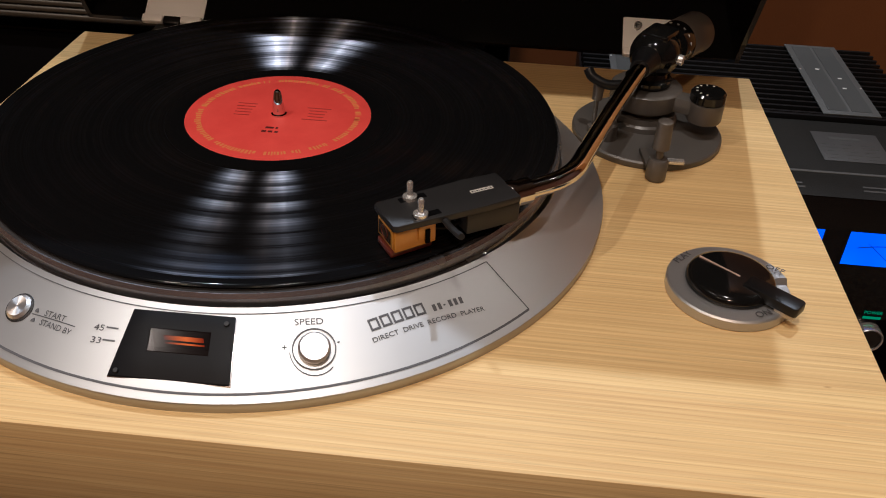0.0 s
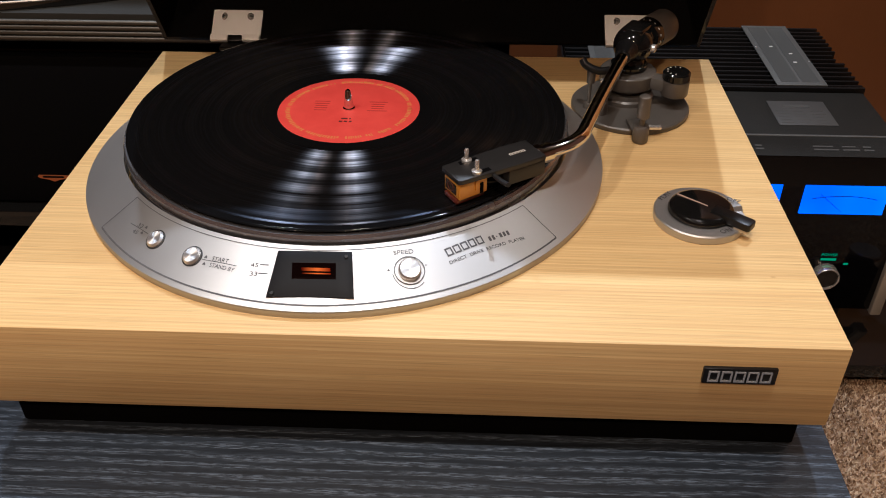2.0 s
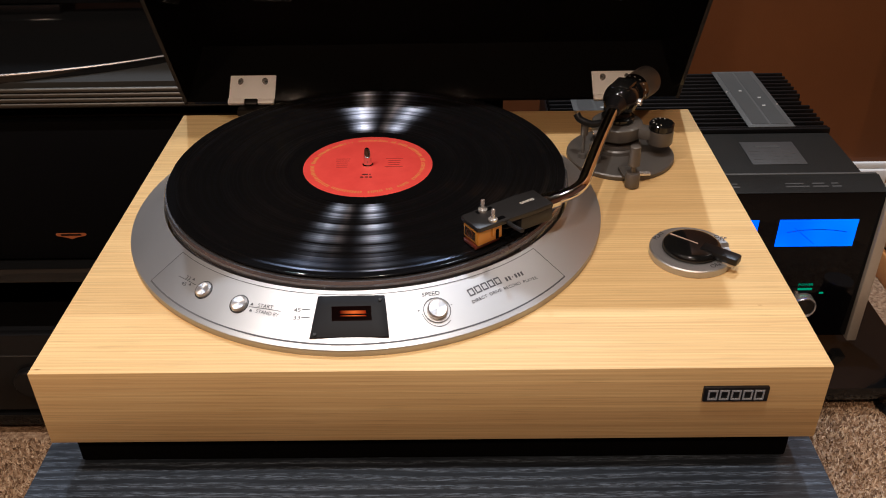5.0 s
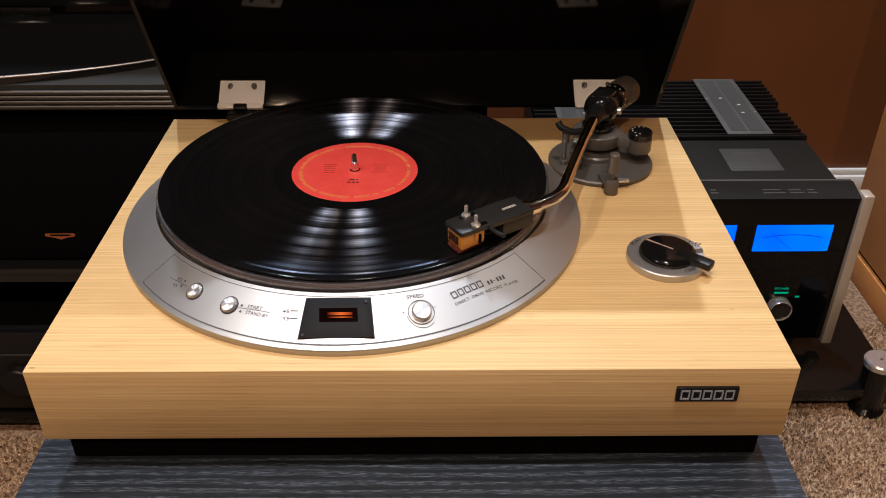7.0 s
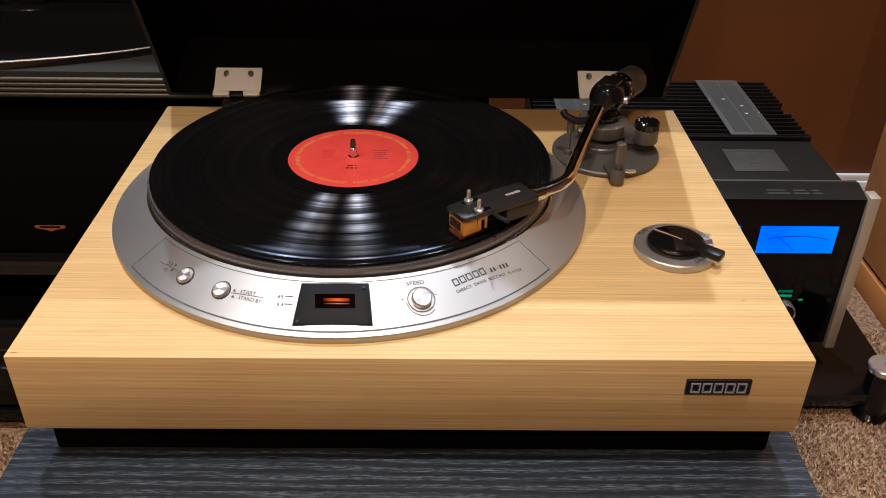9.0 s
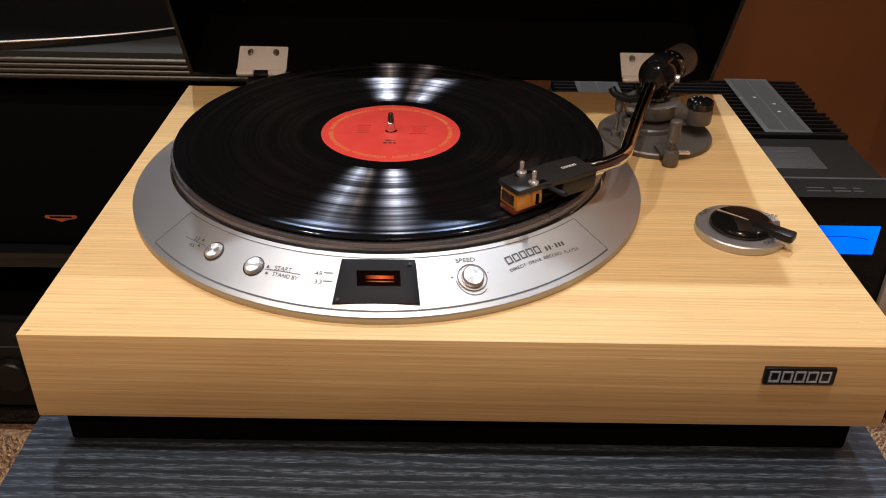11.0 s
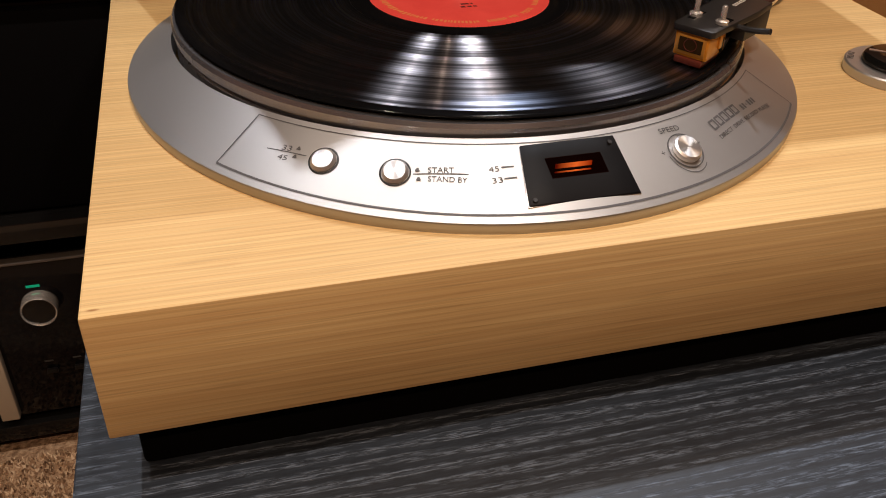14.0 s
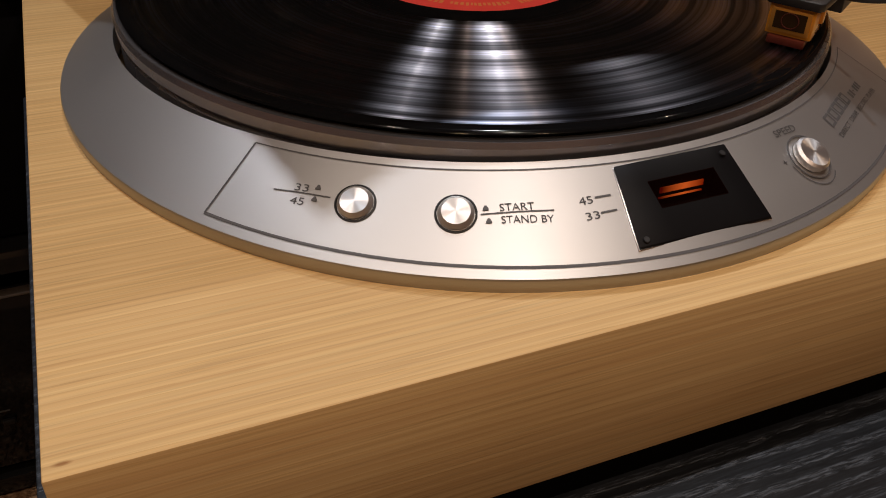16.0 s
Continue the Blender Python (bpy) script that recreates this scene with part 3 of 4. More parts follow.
def push_button(x, y, r=0.0056, tall=0.0021):
    seat = tpart("push_button", lathe([(r + 0.0009, -0.001), (r + 0.0009, 0.0003), (r + 0.0003, 0.0005), (r + 0.0002, 0.0002)], 40), RUBBER, parent=housing, at=on_cone(x, y))
    part("button_cap", lathe([(r, 0.0), (r, tall - 0.0012), (r - 0.0012, tall), (0, tall)], 40), SPUN, seat, "spun silver button cap")
    return seat


push_button(-0.0975, -0.1388)
push_button(-0.0712, -0.1548)
knob = tpart("speed_knob", lathe([(0.0088, 0.0), (0.0088, 0.0002), (0.0083, 0.0002), (0.0083, 0.0)], 48), INK, parent=housing, at=on_cone(0.0544, -0.1628, 0, 0.0003))
part("knob_cap", lathe([(0.0064, 0.0), (0.0065, 0.0005), (0.0065, 0.0022), (0.0056, 0.0030), (0, 0.0030)], 48), SPUN, knob, "spun silver speed knob")


def hug_cone(ob, lift=0.0002):
    """Lays a flat print on the housing's slope."""
    m = ob.matrix_basis
    ob.data.transform(m)
    ob.matrix_basis = Matrix()
    for v in ob.data.vertices:
        v.co.z = cone_z(v.co.x, v.co.y) + lift
    return ob


def legend(words, x, y, size, turn=0.0, width=0.0):
    ob = lettering("legend", words, size, INK, housing, on_cone(x, y, turn, 0.0003), 1.0, "LEFT", width)
    return hug_cone(ob)


legend("START", -0.0588, -0.1589, 0.0036, 5.7, 0.0105)
legend("STAND BY", -0.0597, -0.1624, 0.0036, 4, 0.0158)
cone_line(straight((-0.0645, -0.1579), (-0.0432, -0.1642)), 0.0004, "legend_line")
legend("33", -0.1132, -0.1250, 0.0036, 8, 0.0046)
legend("45", -0.1156, -0.1285, 0.0036, 8, 0.0046)
cone_line(straight((-0.1185, -0.1215), (-0.1038, -0.1335)), 0.0004, "legend_line")
for x, y in ((-0.0626, -0.1573), (-0.0631, -0.1611), (-0.1064, -0.1291), (-0.1086, -0.1320)):
    tpart("legend_mark", prism([(-0.0009, 0), (0.0009, 0), (0.0009, 0.0005), (0.0003, 0.0016), (-0.0003, 0.0016), (-0.0009, 0.0005)], 0, 0.0002), INK, parent=housing, at=on_cone(x, y, 5, 0.0002))
legend("45", -0.0350, -0.1652, 0.0037, 8, 0.0044)
legend("33", -0.0351, -0.1699, 0.0037, 8, 0.0044)
cone_line(straight((-0.0296, -0.1644), (-0.0244, -0.1650)), 0.0006, "legend_line")
cone_line(straight((-0.0298, -0.1691), (-0.0245, -0.1696)), 0.0006, "legend_line")
legend("SPEED", 0.0449, -0.1557, 0.0038, -3, 0.0115)
legend("+", 0.0420, -0.1660, 0.0040)
legend("-", 0.0630, -0.1590, 0.0040)
cone_line([(0.0544 + 0.0098 * math.cos(radians(a)), -0.1628 + 0.0098 * math.sin(radians(a))) for a in range(200, 331, 10)], 0.0004, "legend_line")
legend("DIRECT  DRIVE  RECORD  PLAYER", 0.0769, -0.1548, 0.0030, 6.3, 0.0525)


def maker_mark(name, x0, width, height, stroke, material, parent, m, thick=0.0002):
    """A maker's mark as five plain hollow blocks."""
    for i in range(5):
        a = x0 + i * width / 5
        w = width / 5 * 0.84
        b = box(a, a + stroke, 0, height, 0, thick)
        box(a + w - stroke, a + w, 0, height, 0, thick, bm=b)
        box(a + stroke, a + w - stroke, 0, stroke, 0, thick, bm=b)
        box(a + stroke, a + w - stroke, height - stroke, height, 0, thick, bm=b)
        ob = part(name, b, material, parent, at=m, smooth=0)
        if parent == housing:
            hug_cone(ob)


maker_mark("maker_mark", 0, 0.0262, 0.0052, 0.0009, INK, housing, on_cone(0.0756, -0.1506, 6.5, 0.0003))
b = None
for i in range(6):
    b = box(i * 0.0026, i * 0.0026 + (0.0016 if i != 2 else 0.0010), 0.0 if i != 2 else 0.0012, 0.0030 if i != 2 else 0.0018, 0, 0.0002, bm=b)
hug_cone(part("model_mark", b, INK, housing, at=on_cone(0.0994, -0.1344, -4, 0.0003), smooth=0))

# platter
platter = tpart("platter", lathe([(0.1480, 0.006), (0.1518, 0.006), (0.1522, 0.0205), (0.1508, 0.0212), (0.1508, 0.0226), (0.1528, 0.0234), (0.1532, 0.0276), (0.1522, 0.0296), (0.1480, 0.0298), (0.0, 0.0298)], 160), PLATTER, "polished grey metal platter", smooth=25)
tpart("platter_mat", lathe([(0.0, 0.0299), (0.1475, 0.0299), (0.1480, 0.0305), (0.0, 0.0305)], 120), RUBBER, "black rubber mat")
tpart("spindle", lathe([(0.0042, 0.0300), (0.0042, 0.0335), (0.0034, 0.0340), (0.0030, 0.0390), (0.0018, 0.0462), (0.0010, 0.0470), (0, 0.0471)], 28), CHROME, "tapered steel spindle")

# badge on the front
badge = tpart("badge", box(0.2150, 0.2545, PY0 - 0.0022, PY0 + 0.0005, -0.0250, -0.0140, 0.0006), SATIN_BLACK, "black badge with raised silver maker's mark")
maker_mark("badge_mark", 0, 0.0350, 0.0076, 0.0010, STEEL, badge, pose(0.2176, PY0 - 0.0021, -0.0233, 90, 0, 0), 0.0006)

# ---- play switch ----
KX, KY = 0.2334, -0.0815


def switch_plate():
    """A round plate with a lowered sector beside the lever."""
    b = bmesh.new()
    seg, rows = 96, []
    for k in range(5):
        ring = []
        for i in range(seg):
            a = 2 * math.pi * i / seg
            deg = (math.degrees(a) + 180) % 360 - 180
            top = 0.0028 if -44 < deg < 12 else 0.0058
            r, z = ((0.0288, 0.0), (0.0292, 0.0006), (0.0292, top - 0.0008), (0.0284, top), (0.0200, top))[k]
            ring.append(b.verts.new((r * math.cos(a), r * math.sin(a), z)))
        rows.append(ring)
    for p, q in zip(rows, rows[1:]):
        for i in range(seg):
            b.faces.new((p[i], p[(i + 1) % seg], q[(i + 1) % seg], q[i]))
    b.faces.new(rows[-1])
    return b


switch = tpart("play_switch", switch_plate(), SATIN, "round satin silver switch plate", at=pose(KX, KY, 0), smooth=30)
part("switch_knob", lathe([(0.0206, 0.0063), (0.0206, 0.0078), (0.0196, 0.0098), (0.0170, 0.0110), (0.0, 0.0114)], 56), GLOSS_BLACK, switch, "glossy black domed knob")
lever = part("switch_lever", prism([(0.008, -0.0048), (0.0335, -0.0048), (0.0348, -0.0036), (0.0348, 0.0036), (0.0335, 0.0048), (0.008, 0.0048)], 0.0072, 0.0122, bevel=0.0008), SATIN_BLACK, switch, "black lever", pose(0, 0, 0, 0, 0, -40))
part("lever_tip", box(0.0245, 0.0338, -0.0040, 0.0040, 0.0050, 0.0070, 0.0004), HANDLE, switch, at=pose(0, 0, 0, 0, 0, -40))
part("index_line", box(-0.0175, 0.004, -0.0004, 0.0004, 0.0108, 0.01165), LINE_RED, switch, at=pose(0, 0, 0, 0, 0, -40))
for words, a, turn in (("PLAY", 138, 48), ("OFF", 28, -28), ("ON", -62, 28)):
    lettering("legend", words, 0.0052, INK, switch, pose(0.0252 * math.cos(radians(a)), 0.0252 * math.sin(radians(a)) - 0.0015, 0.0065 if words != "OFF" else 0.0072, 0, 0, turn), 1.0, "CENTER")

# ---- tonearm ----
AX, AY = 0.2065, 0.0890
arm_base = tpart("tonearm_base", lathe([(0.0, 0.0), (0.0448, 0.0), (0.0454, 0.0008), (0.0454, 0.0036), (0.0444, 0.0046), (0.0, 0.0046)], 72), ARM_GREY, "round grey metal tonearm base plate", at=pose(0.2090, 0.0735, 0))
pillar = tpart("tonearm_pillar", lathe([(0.0215, 0.0046), (0.0215, 0.0078), (0.0200, 0.0090), (0.0200, 0.0125), (0.0150, 0.0128), (0.0150, 0.0162), (0.0210, 0.0170), (0.0215, 0.0182), (0.0215, 0.0272), (0.0200, 0.0285), (0.0120, 0.0290), (0.0, 0.0290)], 56), ARM_GREY, "grey turned metal pillar", at=pose(AX, AY - 0.004, 0))
part("pillar_collar", lathe([(0.0125, 0.0288), (0.0140, 0.0300), (0.0140, 0.0330), (0.0120, 0.0345), (0.0, 0.0345)], 40), GLOSS_BLACK, pillar)
# anti-skating dial on its arm
arm_x = box(0.012, 0.034, -0.006, 0.006, 0.0175, 0.0275, 0.002)
part("dial_arm", arm_x, ARM_GREY, pillar, at=pose(0, 0, 0, 0, 0, -28))
dial = tpart("antiskating_dial", lathe([(0.0, 0.0150), (0.0100, 0.0150), (0.0105, 0.0160), (0.0105, 0.0272), (0.0, 0.0272)], 40), CAP_GREY, "grey antiskating housing with black dial", at=pose(0.2405, 0.0690, 0))
part("dial_cap", lathe([(0.0098, 0.0273), (0.0104, 0.0280), (0.0104, 0.0325), (0.0092, 0.0338), (0.0, 0.0340)], 40), GLOSS_BLACK, dial, "glossy black dial cap")
for i in range(7):
    a = radians(60 + i * 32)
    part("dial_mark", box(-0.0004, 0.0004, -0.0007, 0.0007, 0.0339, 0.0341), INK_PALE, dial, at=pose(0.0072 * math.cos(a), 0.0072 * math.sin(a), 0, 0, 0, math.degrees(a) - 90), smooth=0)
# lift lever in front of the base
lift = tpart("lift_lever", lathe([(0.0, 0.0005), (0.0054, 0.0005), (0.0058, 0.0012), (0.0058, 0.0118), (0.0050, 0.0132), (0.0022, 0.0134), (0.0022, 0.0190), (0.0040, 0.0194), (0.0048, 0.0200), (0.0042, 0.0360), (0.0030, 0.0370), (0.0, 0.0370)], 36), CAP_GREY, "grey metal tonearm lift lever", at=pose(0.2095, 0.0195, 0))
part("lever_bracket", prism([(-0.008, 0.022), (-0.006, 0.004), (0.006, 0.004), (0.007, 0.022)], 0.0048, 0.0075, bevel=0.0006), ARM_GREY, lift)
part("lever_tab", box(0.005, 0.0165, 0.0075, 0.0115, 0.0055, 0.0080, 0.0006), STEEL, lift, "bright metal tab")
# lift platform and its posts
cradle = tpart("lift_platform", tube(smooth_path([(0.1680, 0.0650, 0.0440), (0.1710, 0.0625, 0.0400), (0.1800, 0.0610, 0.0365), (0.1900, 0.0640, 0.0360), (0.1980, 0.0720, 0.0330)]), 0.0030, 12), SATIN_BLACK, "dark curved tonearm lift platform")
tpart("lift_post", lathe([(0.0036, 0.0046), (0.0036, 0.0085), (0.0014, 0.0090), (0.0014, 0.0250), (0.0030, 0.0255), (0.0034, 0.0360), (0.0, 0.0365)], 24, m=pose(0.1755, 0.0640, 0)), ARM_GREY, "slim grey lift post")
tpart("lift_post", lathe([(0.0060, 0.0046), (0.0060, 0.0140), (0.0045, 0.0150), (0.0045, 0.0210), (0.0, 0.0215)], 28, m=pose(0.1835, 0.0560, 0)), CAP_GREY, "short grey lift post")
tpart("arm_clip", box(0.1840, 0.1990, 0.0700, 0.0745, 0.0215, 0.0245, 0.0008), STEEL, "bright metal arm clip")
# tube
arm_path = smooth_path([(0.1260, -0.0845, 0.0450), (0.1360, -0.0775, 0.0450), (0.1490, -0.0675, 0.0450), (0.1570, -0.0560, 0.0450), (0.1625, -0.0400, 0.0452), (0.1790, 0.0100, 0.0462), (0.1950, 0.0560, 0.0470), (0.2030, 0.0780, 0.0475)], 8)
tonearm = tpart("tonearm", tube(arm_path, 0.0046, 20), CHROME, "bent chrome tonearm tube")
d = Vector((0.0100, 0.0070, 0)).normalized()
c0 = Vector((0.1262, -0.0843, 0.0450))
part("collar", tube([c0 - d * 0.001, c0, c0 + d * 0.003, c0 + d * 0.0034, c0 + d * 0.011, c0 + d * 0.0115], 0.006, 24, radii=[0.0060, 0.0068, 0.0068, 0.0060, 0.0062, 0.0050]), CHROME, tonearm, "bright metal headshell collar")
# gimbal housing
g0, g1 = Vector((0.1968, 0.0615, 0.0470)), Vector((0.2030, 0.0780, 0.0475))
u = (g1 - g0).normalized()
part("arm_boot", tube([g0, g0 + u * 0.004, g0 + u * 0.009, g0 + u * 0.014], 0.006, 24, radii=[0.0058, 0.0066, 0.0074, 0.0088]), SATIN_BLACK, tonearm)
ball = bmesh.new()
bmesh.ops.create_uvsphere(ball, u_segments=28, v_segments=16, radius=1.0)
bmesh.ops.transform(ball, matrix=Matrix.LocRotScale((0.2085, 0.0890, 0.0465), Euler((0, 0, radians(-22))), (0.0150, 0.0170, 0.0150)), verts=ball.verts[:])
part("pivot_housing", ball, GLOSS_BLACK, tonearm, "glossy black pivot housing")
part("pivot_cap", box(-0.0085, 0.0085, -0.0100, 0.0105, 0.0, 0.0065, 0.0022, 3), GLOSS_BLACK, tonearm, at=pose(0.2095, 0.0905, 0.0545, 0, 0, -30))
part("pivot_neck", lathe([(0.0115, 0.0345), (0.0100, 0.0380), (0.0, 0.0385)], 32, m=pose(AX, AY - 0.003, 0)), GLOSS_BLACK, tonearm)
part("pivot_screw", lathe([(0.0032, 0.0), (0.0032, 0.003), (0.0022, 0.0036), (0, 0.0036)], 20, m=pose(0.2215, 0.0830, 0.0460, 0, 90, -22)), STEEL, tonearm)
w0, w1 = Vector((0.2125, 0.0955, 0.0465)), Vector((0.2425, 0.1350, 0.0462))
u = (w1 - w0).normalized()
part("weight_dial", tube([w0, w0 + u * 0.001, w0 + u * 0.0075, w0 + u * 0.009, w0 + u * 0.0095, w0 + u * 0.019, w0 + u * 0.020], 0.01, 32, radii=[0.009, 0.0112, 0.0112, 0.0104, 0.0126, 0.0131, 0.0126]), GLOSS_BLACK, tonearm, "black tracking force dial")
part("counterweight", tube([w0 + u * 0.0202, w0 + u * 0.0212, w0 + u * 0.042, w0 + u * 0.0435, w0 + u * 0.0436], 0.01, 36, radii=[0.0124, 0.0132, 0.0132, 0.0125, 0.0090]), CAP_GREY, tonearm, "grey-brown counterweight")
for i in range(16):
    a = radians(i * 22.5)
    v = u.orthogonal().normalized()
    v = Matrix.Rotation(a, 3, u) @ v
    p = w0 + u * 0.0135 + v * 0.01292
    part("dial_mark", box(-0.0003, 0.0003, -0.0008, 0.0008, 0, 0.0002), INK_PALE, tonearm, at=Matrix.Translation(p) @ v.to_track_quat("Z", "Y").to_matrix().to_4x4(), smooth=0)
# headshell: long axis from the collar to the tip
hdir = Vector((-0.0445, -0.0290, 0)).normalized()
hx = Matrix((hdir, Vector((-hdir.y, hdir.x, 0)), Vector((0, 0, 1)))).transposed().to_4x4()
HM = Matrix.Translation((0.1262, -0.0843, 0.0450)) @ hx @ Matrix.Diagonal((1.14, 1.10, 1, 1))
b = prism([(0.0, -0.0100), (0.0150, -0.0105), (0.0515, -0.0096), (0.0532, -0.0084), (0.0532, 0.0084), (0.0515, 0.0096), (0.0150, 0.0105), (0.0, 0.0100)], 0.0030, 0.0062, bevel=0.0005)
b = box(0.0, 0.0230, -0.0098, 0.0098, -0.0070, 0.0032, 0.0006, bm=b)
headshell = tpart("headshell", b, HEADSHELL, "black headshell with amber cartridge", at=HM)
for s in (-1, 1):
    part("slot", box(0.0330, 0.0440, s * 0.0064 - 0.0016, s * 0.0064 + 0.0016, 0.00605, 0.0064, 0.0001), MATT_BLACK, headshell, smooth=0)
    sx = 0.0410 if s > 0 else 0.0395
    part("mounting_screw", lathe([(0.0, 0.0062), (0.0028, 0.0062), (0.0028, 0.0078), (0.0020, 0.0082), (0.0012, 0.0084), (0.0012, 0.0142), (0.0008, 0.0148), (0.0, 0.0149)], 16, m=pose(sx, s * 0.0064, 0)), STEEL, headshell, "steel mounting screw with nut")
part("finger_lift", tube(smooth_path([(0.0325, 0.0080, 0.0035), (0.0328, 0.0140, 0.0035), (0.0332, 0.0200, 0.0045), (0.0335, 0.0245, 0.0057)]), 0.0014, 8), HEADSHELL, headshell)
maker_mark("maker_mark", 0, 0.0100, 0.0019, 0.0004, INK_PALE, headshell, pose(0.0165, 0.0004, 0.0062, 0, 0, 180), 0.0002)
# cartridge under the shell
cb = prism([(0.0345, -0.0066), (0.0520, -0.0078), (0.0520, 0.0078), (0.0345, 0.0066)], -0.0085, 0.0028, bevel=0.0006)
cartridge = part("cartridge", cb, AMBER, headshell, "amber plastic cartridge body")
part("cartridge_face", box(0.0518, 0.0526, -0.0066, 0.0066, -0.0072, 0.0018, 0.0003), GOLD, headshell, "gold cartridge front with round emblem")
part("emblem", lathe([(0.0027, 0.0527), (0.0027, 0.0530), (0.0030, 0.0530), (0.0030, 0.0527)], 28, m=pose(0, 0, -0.0022) @ Matrix.Rotation(radians(90), 4, "Y")), MAROON, headshell)
part("stylus_block", prism([(0.0350, -0.0050), (0.0530, -0.0064), (0.0530, 0.0064), (0.0350, 0.0050)], -0.0118, -0.0086, bevel=0.0006), MAROON, headshell, "dark maroon stylus holder")
for k in (-1, 1):
    part("cartridge_slot", box(0.0372, 0.0392, k * 0.0068 - 0.0006, k * 0.0068 + 0.0006, -0.0080, -0.0010, 0.0002), MATT_BLACK, headshell, smooth=0)
    part("cartridge_lug", box(0.0400, 0.0424, k * 0.0074 - 0.0007, k * 0.0074 + 0.0007, -0.0050, 0.0026, 0.0003), AMBER, headshell)
part("face_panel", box(0.0524, 0.0528, -0.0053, 0.0053, -0.0056, 0.0008), SMOKED_AMBER, headshell, "dark smoked panel")
part("cantilever", tube([(0.0440, 0, -0.0112), (0.0500, 0, -0.0124)], 0.0004, 6), STEEL, headshell)
for s in (-1, 1):
    for k in (-1, 1):
        part("lead_wire", tube(smooth_path([(0.0215, s * 0.0035, -0.0010 + k * 0.002), (0.0270, s * 0.0040, -0.0035 + k * 0.002), (0.0345, s * 0.0035, -0.0020 + k * 0.002)], 5), 0.0006, 6), RUBBER, headshell)

# ---- dust cover, open ----
LEAN_BACK, LW0, LW1, LD, LH = -62, -0.2385, 0.2385, 0.372, 0.066
cover = tpart("dust_cover", box(LW0 + 0.010, LW1 - 0.010, -LD + 0.008, -0.008, LH - 0.004, LH, 0.001), SMOKE, "smoked black acrylic dust cover, raised", at=pose(0.0455, 0.1840, 0.0050, LEAN_BACK))


def cover_wall(x0, y0, x1, y1, inset0, inset1):
    """A side of the cover, leaning in towards its top."""
    b = bmesh.new()
    p, q = Vector((x0, y0, 0)), Vector((x1, y1, 0))
    n = Vector((-(y1 - y0), x1 - x0, 0)).normalized()
    e = (q - p).normalized()
    pts = []
    for off in (0.0, 0.0035):
        pts.append([p + n * off, q + n * off, q + n * (off + 0.010) - e * inset1 + Vector((0, 0, LH)), p + n * (off + 0.010) + e * inset0 + Vector((0, 0, LH))])
    v = [[b.verts.new(c) for c in row] for row in pts]
    b.faces.new(v[0])
    b.faces.new(v[1][::-1])
    for i in range(4):
        j = (i + 1) % 4
        b.faces.new((v[0][i], v[0][j], v[1][j], v[1][i]))
    return b


part("cover_side", cover_wall(LW0, 0, LW0, -LD, 0.010, 0.010), SMOKE, cover)
part("cover_front", cover_wall(LW0, -LD, LW1, -LD, 0.010, 0.010), SMOKE, cover)
part("cover_side", cover_wall(LW1, -LD, LW1, 0, 0.010, 0.010), SMOKE, cover)
part("cover_back", cover_wall(LW1, 0, LW0, 0, 0.010, 0.010), SMOKE, cover)
for hxx in (-0.1270, 0.2230):
    px = hxx - 0.0455
    lean = math.degrees(math.atan(0.010 / LH))
    hm = pose(px, -0.0042, 0.0, lean, 0, 0)
    plate = part("hinge", box(-0.0222, 0.0222, -0.0016, -0.0002, 0.0010, 0.0275, 0.0009), HINGE, cover, "bright nickel hinge plate with two screws", hm)
    part("hinge_knuckle", box(-0.0222, -0.0065, -0.0050, 0.0, -0.0052, 0.0008, 0.0010), HINGE, plate)
    part("hinge_knuckle", box(0.0065, 0.0222, -0.0050, 0.0, -0.0052, 0.0008, 0.0010), HINGE, plate)
    part("hinge_block", box(-0.0062, 0.0062, -0.0045, 0.0, -0.0060, 0.0002, 0.0008), SATIN_BLACK, plate)
    for s in (-1, 1):
        at = pose(s * 0.0125, -0.0016, 0.0205, 90, 0, 20 * s)
        b = lathe([(0.0, 0.0007), (0.0028, 0.0006), (0.0034, 0.0), (0.0034, -0.0004)], 20, m=at)
        part("screw", b, STEEL, plate, "cross-head screw")
        cross = box(-0.0017, 0.0017, -0.0004, 0.0004, 0.0004, 0.0009)
        cross = box(-0.0004, 0.0004, -0.0017, 0.0017, 0.0004, 0.00095, bm=cross)
        bmesh.ops.transform(cross, matrix=at, verts=cross.verts[:])
        part("screw_slot", cross, SATIN_BLACK, plate, smooth=0)
        b = lathe([(0.0038, 0.0002), (0.0035, 0.0003), (0.0035, -0.0002)], 20, m=at)
        part("screw_seat", b, SATIN_BLACK, plate)
    tpart("hinge_bracket", box(hxx - 0.012, hxx + 0.012, PY1 - 0.004, PY1 + 0.008, -0.030, 0.006, 0.001), SATIN_BLACK, "dark hinge bracket behind the plinth")

# ---- the record ----
record = thing("record", "black vinyl record with a red paper label on the platter", "record", pose(0, 0, 0.0306))
prof = [(0.0035, 0.0), (0.1490, 0.0), (0.1506, 0.0005), (0.1510, 0.0010), (0.1506, 0.0016), (0.1490, 0.0019), (0.1466, 0.0018)]
for r in (0.1440, 0.1300, 0.1170, 0.1030, 0.0890, 0.0750):
    prof += [(r, 0.00150), (r - 0.0008, 0.00142), (r - 0.0016, 0.00150)]
prof += [(0.0605, 0.0015), (0.0595, 0.0013), (0.0530, 0.0013), (0.0515, 0.0018), (0.0035, 0.0018)]
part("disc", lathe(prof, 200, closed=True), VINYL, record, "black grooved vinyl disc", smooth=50)
